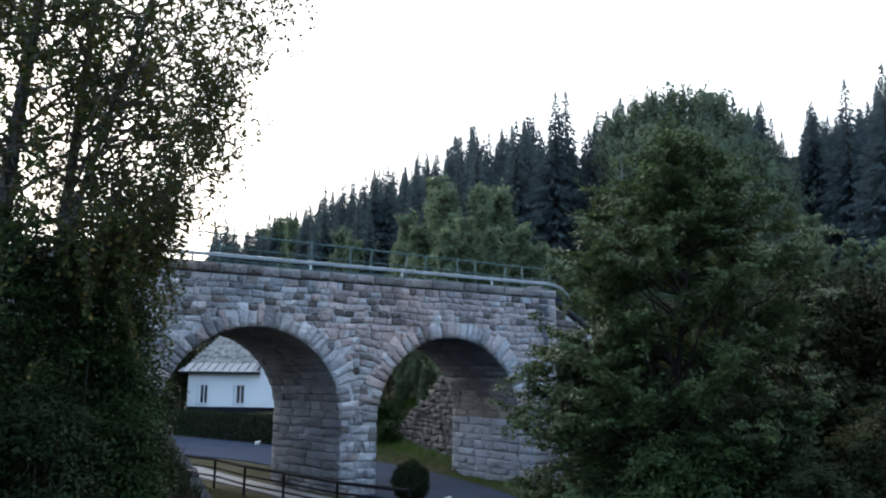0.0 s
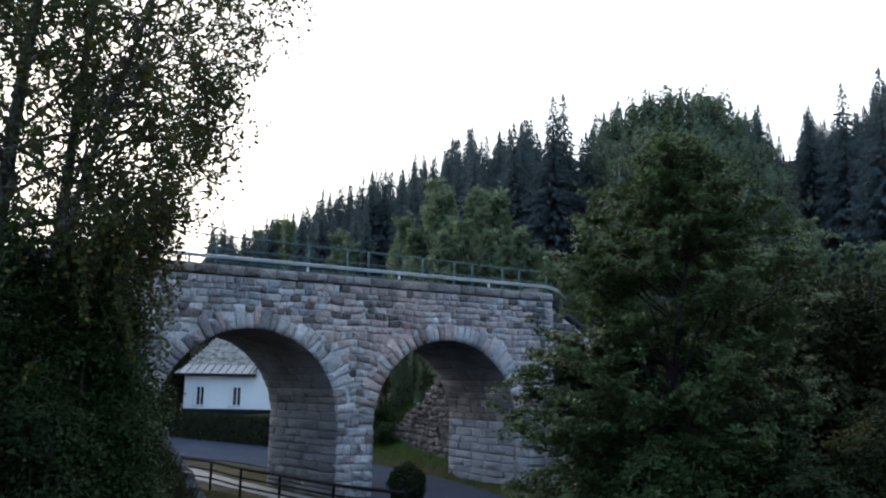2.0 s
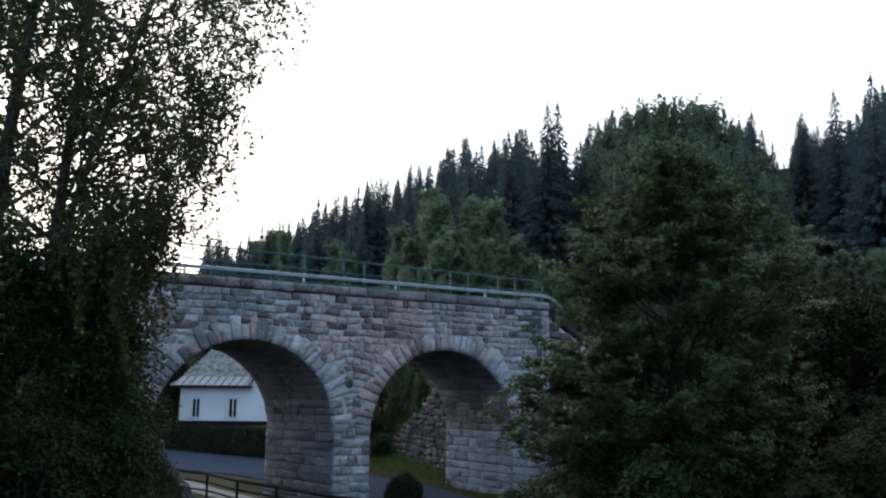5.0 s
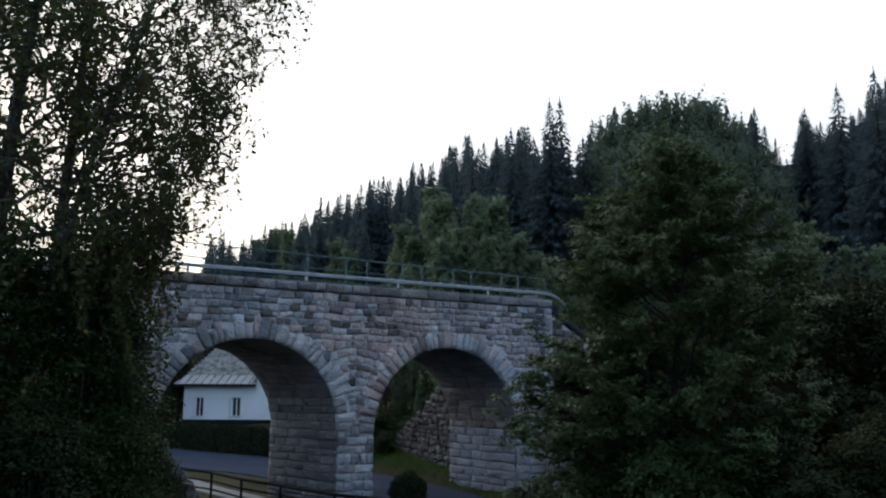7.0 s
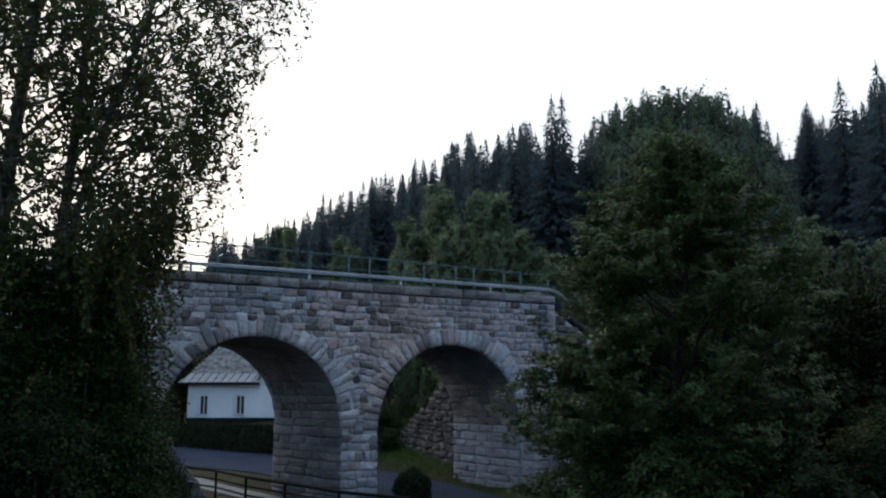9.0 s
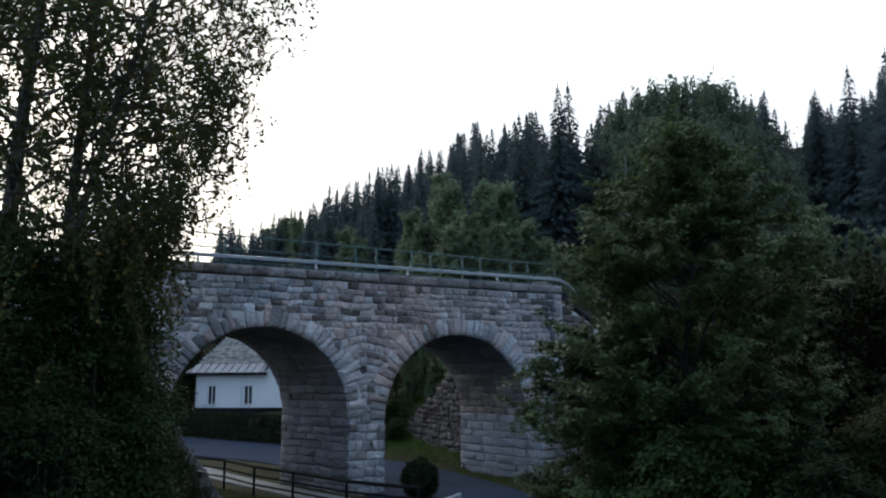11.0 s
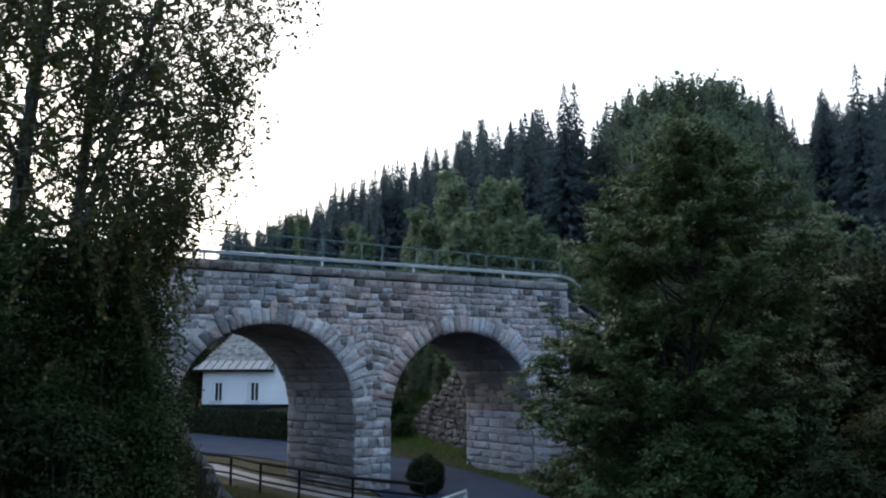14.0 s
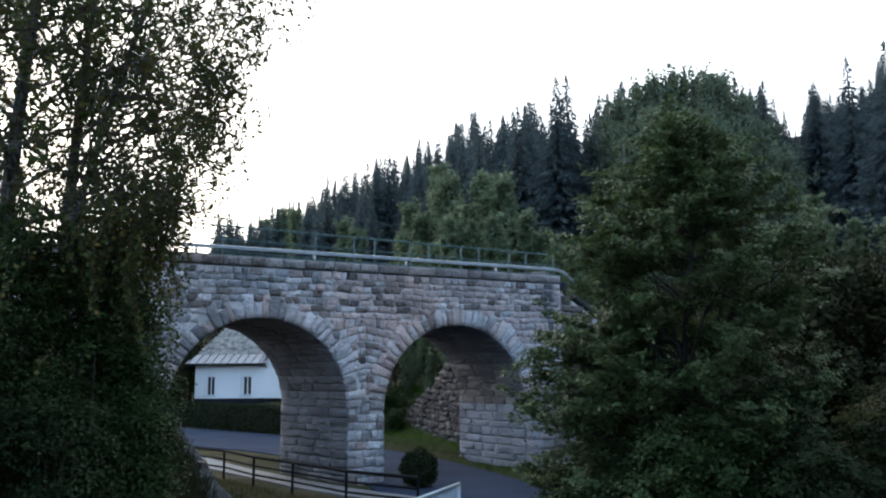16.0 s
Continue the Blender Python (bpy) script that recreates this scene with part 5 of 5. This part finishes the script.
    for i, (bx, bz, y) in enumerate(((0.236, 0.345, 63), (0.251, 0.362, 64), (0.276, 0.378, 62), (0.259, 0.355, 66), (0.296, 0.376, 64), (0.316, 0.375, 68), (0.338, 0.372, 62), (0.356, 0.378, 65), (0.33, 0.33, 58), (0.378, 0.345, 60), (0.30, 0.33, 57), (0.405, 0.31, 58), (0.27, 0.32, 56), (0.36, 0.32, 57), (0.245, 0.31, 58), (0.42, 0.27, 55))):
        plant(tall[i % 3], bx * y, y, 4 + (bz + 0.009) * y, 4, 28)
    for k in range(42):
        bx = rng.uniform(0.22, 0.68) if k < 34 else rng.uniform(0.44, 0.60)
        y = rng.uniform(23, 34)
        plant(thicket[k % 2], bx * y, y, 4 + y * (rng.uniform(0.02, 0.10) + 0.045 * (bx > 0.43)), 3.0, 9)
    # unseen trees beside the road, added to keep light off the roadside plants
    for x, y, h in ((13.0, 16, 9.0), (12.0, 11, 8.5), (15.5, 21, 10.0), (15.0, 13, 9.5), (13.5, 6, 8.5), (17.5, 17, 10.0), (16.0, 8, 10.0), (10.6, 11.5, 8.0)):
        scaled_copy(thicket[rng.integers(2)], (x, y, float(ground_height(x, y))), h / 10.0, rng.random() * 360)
    # bushes round the house
    for x, y, h in ((-20.9, 64.4, 5.0), (-20.7, 67.5, 5.0), (-22, 72, 9), (-3.9, 51.2, 3.6), (-5.2, 53.0, 4.6), (-22.5, 64, 6.0), (-22, 68, 8), (-24, 72, 10), (-20, 77, 11), (-16, 78, 11), (-8.2, 56, 3.2), (-6.0, 54, 3.4), (-4.2, 55, 4.0), (-2.0, 54, 4.5), (-9.0, 66, 7.0), (-14, 74, 9), (-25, 70, 9), (-0.75, 49.1, 4.0), (0.33, 46.3, 3.6), (-2.3, 51.7, 4.2), (-3.95, 53.6, 4.0), (1.5, 44.8, 3.5), (-1.2, 52.5, 5.0), (0.6, 49.5, 5.0), (-3.2, 56, 5.5), (2.2, 47.5, 5.0)):
        g = float(ground_height(x, y))
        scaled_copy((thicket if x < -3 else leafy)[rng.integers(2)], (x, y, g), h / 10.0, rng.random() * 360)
    # spruces that close the wood over the lime tree, and a few wider ones lower down the slope
    for bx in np.linspace(0.385, 0.60, 18):
        y = rng.uniform(66, 86)
        plant(spruces[rng.integers(6)], bx * y, y, 4 + y * (np.interp(bx, sky_x, sky_z) + rng.uniform(-0.012, 0.01)), 7, 28)
    for bx in np.linspace(-0.17, 0.12, 22):
        y = rng.uniform(70, 88) if bx > -0.02 else rng.uniform(84, 105)
        plant(spruces[rng.integers(6)], bx * y, y, 4 + y * (np.interp(bx, sky_x, sky_z) - rng.uniform(0.012, 0.045)), 7, 28)
    # single broadleaf trees that stand out before the spruces
    for bx, bz, y in ((-0.177, 0.213, 94), (-0.160, 0.198, 90), (-0.116, 0.204, 80), (-0.100, 0.190, 78), (-0.032, 0.230, 60), (-0.046, 0.205, 62), (0.004, 0.280, 57), (0.078, 0.264, 52), (0.066, 0.250, 53)):
        plant(leafy[rng.integers(4)], bx * y, y, 4 + bz * y, 4, 26)


def grass_field(name, places, size, mat, label, rng, tall=1.0, thin=0.06):
    p = np.asarray(places)
    n = len(p)
    az = rng.random(n) * 2 * math.pi
    side = np.stack([np.cos(az), np.sin(az), np.zeros(n)], 1)
    lean = rng.normal(size=(n, 3)) * 0.3 + np.array([0, 0, 1.0])
    s = (size * rng.uniform(0.5, 1.4, n))[:, None]
    v = np.empty((n, 4, 3))
    v[:, 0] = p - side * s * thin
    v[:, 1] = p + side * s * thin
    v[:, 2] = p + lean * s * tall + side * s * thin * 0.8
    v[:, 3] = p + lean * s * tall * 0.9 - side * s * 0.01
    ob = leaf_part(name, (v.reshape(-1, 3), np.arange(n * 4).reshape(-1, 4)), mat, None)
    return tagged(ob, label, "grass", kind="stuff")


def on_ground(x, y, lift=0.0):
    return np.stack([x, y, ground_height(x, y) + lift], 1)


def build_plants():
    rng = np.random.default_rng(44)
    far_rng = np.random.default_rng(12)
    # birches on the bank
    zb = 2.3
    b = np.array([-7.7, 14.0, zb])
    rel = lambda pts: [np.array(p) - b for p in pts]
    build_birch("birch_tree", b, rel([(-7.85, 14, zb - 0.3), (-7.64, 14, 6.15), (-7.55, 14, 7.56), (-7.52, 14, 8.6), (-7.47, 14, 9.64), (-7.36, 14, 10.7), (-7.1, 14.1, 13)]), 0.19, 36, 3.0, 1850,
                "birch with a dark furrowed trunk leaning over the bank", rng, 0.35, None, 120)
    b = np.array([-6.9, 14.5, zb])
    rel = lambda pts: [np.array(p) - b for p in pts]
    build_birch("birch_tree", b, rel([(-6.95, 14.5, zb - 0.3), (-6.8, 14.5, 6.1), (-6.74, 14.5, 7.4), (-6.67, 14.5, 8.4), (-6.63, 14.5, 9.8), (-6.53, 14.5, 10.95), (-6.3, 14.5, 13.5)]), 0.14, 38, 4.2, 800,
                "weeping birch with hanging leafy twigs on the bank", rng, 0.30, 0.0, 180, 0.4)
    b = np.array([-6.8, 14.3, zb])
    rel = lambda pts: [np.array(p) - b for p in pts]
    build_birch("birch_tree", b, rel([(-6.85, 14.3, zb - 0.3), (-6.72, 14.3, 6.4), (-6.5, 14.3, 7.3), (-6.09, 14.3, 8.14), (-5.94, 14.3, 9.2), (-5.62, 14.3, 10.2), (-4.9, 14.3, 12.4)]), 0.10, 56, 5.4, 1120,
                "slender birch stem forking above the shrubs", rng, 0.32, 0.0, 540)
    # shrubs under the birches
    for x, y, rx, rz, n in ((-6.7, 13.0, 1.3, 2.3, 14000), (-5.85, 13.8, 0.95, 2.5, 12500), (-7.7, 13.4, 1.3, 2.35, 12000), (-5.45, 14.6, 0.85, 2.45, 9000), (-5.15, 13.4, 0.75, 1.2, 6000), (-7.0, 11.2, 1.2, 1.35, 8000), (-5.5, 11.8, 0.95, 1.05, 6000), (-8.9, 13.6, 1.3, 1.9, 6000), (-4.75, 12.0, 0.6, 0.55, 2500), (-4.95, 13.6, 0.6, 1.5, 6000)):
        # the low shrubs in front take the leaf tone that holds the shade
        ball_shrub("bank_shrub", (x, y, float(ground_height(x, y))), rx, rz, int(n * 1.5), 0.07, BRIGHT_SHRUB_LEAF if y > 12.5 else SHADED_SHRUB_LEAF, "dense dark green shrub on the stream bank", rng, 15)
    # bushes that hide the low end of the rubble wall
    for x, y, rx, rz, n in ((-2.75, 45.0, 0.65, 0.6, 3000), (-2.5, 46.6, 0.8, 1.05, 4000), (-3.3, 46.6, 0.9, 1.1, 4500)):
        ball_shrub("hazel_bush", (x, y, float(ground_height(x, y))), rx, rz, n, 0.10, BRIGHT_SHRUB_LEAF, "dark hazel bush at the end of the rubble wall", far_rng, 12)
    # a green bough of hazel that leans out past the foot of the viaduct
    for x, y, top in ((-5.18, 13.9, 4.72),):
        g = float(ground_height(x, y))
        ball_shrub("hazel_bush", (x, y, g), 0.46, (top - g) / 2, 9000, 0.07, BRIGHT_SHRUB_LEAF, "green hazel bush leaning out over the stream", rng, 11)
    # two bare pale stems with a few leaves at the top, behind the lime
    twig_rng = np.random.default_rng(57)
    sapling = thing("birch_sapling", (4.8, 21.0, 0.0), "slender pale birch sapling with twin stems behind the lime tree", "tree")
    tufts = []
    for dx, dy, h in ((-0.02, 0.0, 9.92), (0.08, 0.1, 9.8)):
        stem = limb_path((dx * 0.5, dy, -0.2), (dx * 0.02, 0, 1), h + 0.2, twig_rng, 0.02, 0.1, 12)
        part("trunk", tube(stem, np.linspace(0.045, 0.013, 12), 7), PALE_BARK, sapling, smooth=True)
        for z in (h - 1.0, h - 0.95, h - 0.7, h - 0.02, h, h - 0.05):
            p = along(stem, (z + 0.2) / (h + 0.2))
            sp = limb_path(p, (twig_rng.choice([-1.0, 1.0]), twig_rng.normal() * 0.6, 0.4), twig_rng.uniform(0.12, 0.3), twig_rng, 0.4, -0.5, 4)
            part("limb", tube(sp, [0.008, 0.006, 0.005, 0.003], 4), BARK, sapling)
            tufts.append(along(sp, twig_rng.uniform(0.3, 1, 16)) + twig_rng.normal(size=(16, 3)) * 0.05)
    leaf_part("foliage", leaves(np.concatenate(tufts), 0.075, twig_rng, 0.4), LIME_LEAF, sapling)
    build_lime((5.3, 18.5, -0.05), np.random.default_rng(91))
    bush = thing("round_bush", (-0.86, 29.2, 0.0), "dark clipped round bush beside the road", "shrub")
    part("stem", tube([(0, 0, -0.1), (0.02, 0, 0.5), (0, 0.02, 1.0)], [0.05, 0.04, 0.02], 6), BARK, bush)
    dv = unit(rng.normal(size=(9000, 3)))
    dv = dv * (0.66 * (0.55 + 0.47 * rng.random(9000) ** 0.4) * (1 + 0.11 * np.sin(dv[:, 0] * 5 + 1.0) * np.cos(dv[:, 2] * 6 + dv[:, 1] * 4) + 0.05 * rng.normal(size=9000)))[:, None]
    dv = dv * np.array([0.96, 0.96, 1.0]) + np.array([0, 0, 0.62])
    leaf_part("foliage", leaves(dv[dv[:, 2] > 0.02], 0.065, rng), HEDGE_LEAF, bush)
    # these shrubs use the darker leaf tone with shade in it
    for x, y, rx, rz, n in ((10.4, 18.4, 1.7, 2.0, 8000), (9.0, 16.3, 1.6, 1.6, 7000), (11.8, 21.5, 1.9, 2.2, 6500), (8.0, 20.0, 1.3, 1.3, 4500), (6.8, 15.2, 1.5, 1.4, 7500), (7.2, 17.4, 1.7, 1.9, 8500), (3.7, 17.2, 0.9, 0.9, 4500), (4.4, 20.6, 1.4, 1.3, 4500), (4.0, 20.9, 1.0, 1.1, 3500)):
        ball_shrub("roadside_shrub", (x, y, float(ground_height(x, y))), rx, rz, n, 0.10, SHADED_SHRUB_LEAF, "tangled dark green shrub by the roadside", rng)
    for x, y, rx, rz, n in ((5.2, 16.2, 1.5, 1.45, 8000),):
        ball_shrub("roadside_shrub", (x, y, float(ground_height(x, y))), rx, rz, n, 0.10, BRIGHT_SHRUB_LEAF, "tangled green shrub by the roadside", rng)
    for x, y, rx, rz, n in ((8.9, 17.4, 1.25, 1.75, 6500), (10.2, 18.6, 1.3, 1.8, 6000)):
        ball_shrub("roadside_shrub", (x, y, float(ground_height(x, y))), rx, rz, n, 0.095, AUTUMN_LEAF, "roadside shrub with yellowing leaves", rng, 12)
    for x, y, rx, rz, n in ((3.55, 19.6, 0.85, 1.45, 7000), (3.75, 18.5, 1.2, 2.1, 9000), (4.3, 17.0, 1.2, 1.5, 7000)):
        ball_shrub("young_lime", (x, y, float(ground_height(x, y))), rx, rz, n, 0.10, LIME_LEAF, "young green broadleaf growth at the foot of the tree", rng)
    # grass
    n = 16000
    a, e = rng.uniform(-6, 14, n), rng.uniform(-0.2, 1.9, n)
    p = F_A + F_U * a[:, None] + F_N * e[:, None]
    grass_field("verge_grass", on_ground(p[:, 0], p[:, 1]), 0.10, DRY_GRASS, "short dry yellowish grass verge beside the fence", rng)
    n = 42000
    x, y = rng.uniform(-6, 4, n), rng.uniform(37.5, 56, n)
    far = road_distance(x, y) > 0.3
    grass_field("bank_grass", on_ground(x[far], y[far]), 0.15, GRASS, "green grass slope at the foot of the stone wall", rng)
    n = 16000
    x, y = rng.uniform(0.5, 8.5, n), rng.uniform(24, 43, n)
    gap = road_distance(x, y)
    x, y = x[(gap > -0.12) & (gap < 1.6)], y[(gap > -0.12) & (gap < 1.6)]
    grass_field("road_edge_grass", on_ground(x, y), 0.11, GRASS, "thin green grass between the asphalt and the abutment", rng)
    for a in (1.6, 2.6, 3.7, 4.9, 6.0, 7.2, 8.5):
        q = F_A + F_U * a + F_N * rng.uniform(1.9, 2.5)
        ball_shrub("ditch_plant", (q[0], q[1], float(ground_height(q[0], q[1]))), rng.uniform(0.6, 0.85), rng.uniform(0.45, 0.62), 3600, 0.09, SHADED_SHRUB_LEAF, "dark leafy plant growing up from the stream", rng)
    n = 34000
    a, e = rng.uniform(3.4, 19, n), rng.uniform(5.2, 13, n)
    p = F_A + F_U * a[:, None] + F_N * e[:, None]
    p = p[ground_height(p[:, 0], p[:, 1]) > 0.95]
    grass_field("bank_weeds", on_ground(p[:, 0], p[:, 1]), 0.36, WEED, "tall dark weeds and dry stalks on the bank", rng, 1.0, 0.03)
    n = 9000
    a, e = rng.uniform(2.6, 10.2, n), rng.uniform(4.85, 5.7, n)
    p = F_A + F_U * a[:, None] + F_N * e[:, None]
    q = np.stack([p[:, 0], p[:, 1], np.clip(5.15 - 0.67 * (a - 2.6), 0.35, 9) - 0.12], 1)
    grass_field("wall_weeds", q, 0.34, WEED, "dark weeds hanging over the stone wing wall", rng, 0.8, 0.035)
    n = 7000
    a, e = rng.uniform(2, 16, n), rng.uniform(1.4, 2.6, n)
    p = F_A + F_U * a[:, None] + F_N * e[:, None]
    grass_field("ditch_grass", on_ground(p[:, 0], p[:, 1]), 0.28, WEED, "dark rank grass on the edge of the stream", rng)


# ---- the cat ----
def build_cat():
    cat = thing("cat", (-11.08, 52.0, 0.02), "white cat with a dark back walking along the hedge", "cat")

    def blob(parts):
        bm = bmesh.new()
        for (x, y, z), (a, b, c) in parts:
            vs = bmesh.ops.create_icosphere(bm, subdivisions=2, radius=1.0)["verts"]
            for v in vs:
                v.co = Vector((x + v.co.x * a, y + v.co.y * b, z + v.co.z * c))
        return bm

    part("body", blob([((0.10, 0, 0.21), (0.11, 0.07, 0.08)), ((-0.10, 0, 0.21), (0.12, 0.075, 0.085)), ((0, 0, 0.20), (0.13, 0.065, 0.07))]), FUR, cat, smooth=True)
    part("saddle", blob([((0.01, 0, 0.235), (0.06, 0.072, 0.06))]), FUR_DARK, cat, "dark patch on the back", smooth=True)
    part("head", blob([((0.24, 0, 0.27), (0.055, 0.05, 0.05)), ((0.285, 0, 0.255), (0.022, 0.025, 0.02))]), FUR, cat, smooth=True)
    for y in (-0.03, 0.03):
        part("ear", ([(0.22, y - 0.018, 0.305), (0.22, y + 0.018, 0.305), (0.245, y, 0.305), (0.228, y, 0.345)], [(0, 1, 3), (1, 2, 3), (2, 0, 3), (0, 2, 1)]), FUR, cat)
    part("tail", tube([(-0.20, 0, 0.23), (-0.28, 0, 0.21), (-0.36, 0, 0.16), (-0.43, 0, 0.15)], [0.018, 0.017, 0.015, 0.01], 7), FUR_DARK, cat, "dark low-hanging tail", smooth=True)
    legs = []
    for x, y, ph in ((0.13, 0.04, 0), (0.13, -0.04, 0.5), (-0.15, 0.045, 0.5), (-0.15, -0.045, 0.0)):
        leg = part("leg", tube([(0, 0, 0.02), (0, 0, -0.08), (0.008, 0, -0.17), (0.028, 0, -0.175)], [0.026, 0.02, 0.015, 0.013], 7), FUR, cat, smooth=True)
        legs.append((leg, x, y, ph))
    return cat, legs


def motions():
    """The cat walks along the hedge behind the viaduct and stays there."""
    cat, legs = CAT
    rows = [(0.0, -11.08, 52.0), (0.7, -10.82, 51.8), (1.4, -10.39, 51.4), (1.9, -9.84, 50.9), (2.6, -9.0, 50.2), (4.0, -7.7, 49.3), (6.0, -6.4, 48.5), (7.0, -6.2, 48.4), (16.0, -6.2, 48.4)]
    walk(cat, [(t, pose(x, y, 0.02, 0, 0, -42)) for t, x, y in rows])
    for leg, x, y, ph in legs:
        steps = [(t, 22 * math.sin(2 * math.pi * (1.6 * t + ph)) * (1 if t < 6 else 0)) for t in np.arange(0, 6.6, 0.15)] + [(16.0, 0.0)]
        walk(leg, [(float(t), pose(x, y, 0.19, 0, s, 0)) for t, s in steps])


build_ground()
build_surfaces()
build_house()
build_guard_rail()
build_deck_railing()
build_fence()
build_woods()
build_plants()
build_hedge()
CAT = build_cat()
build_rubble_walls()
build_bridge()
motions()
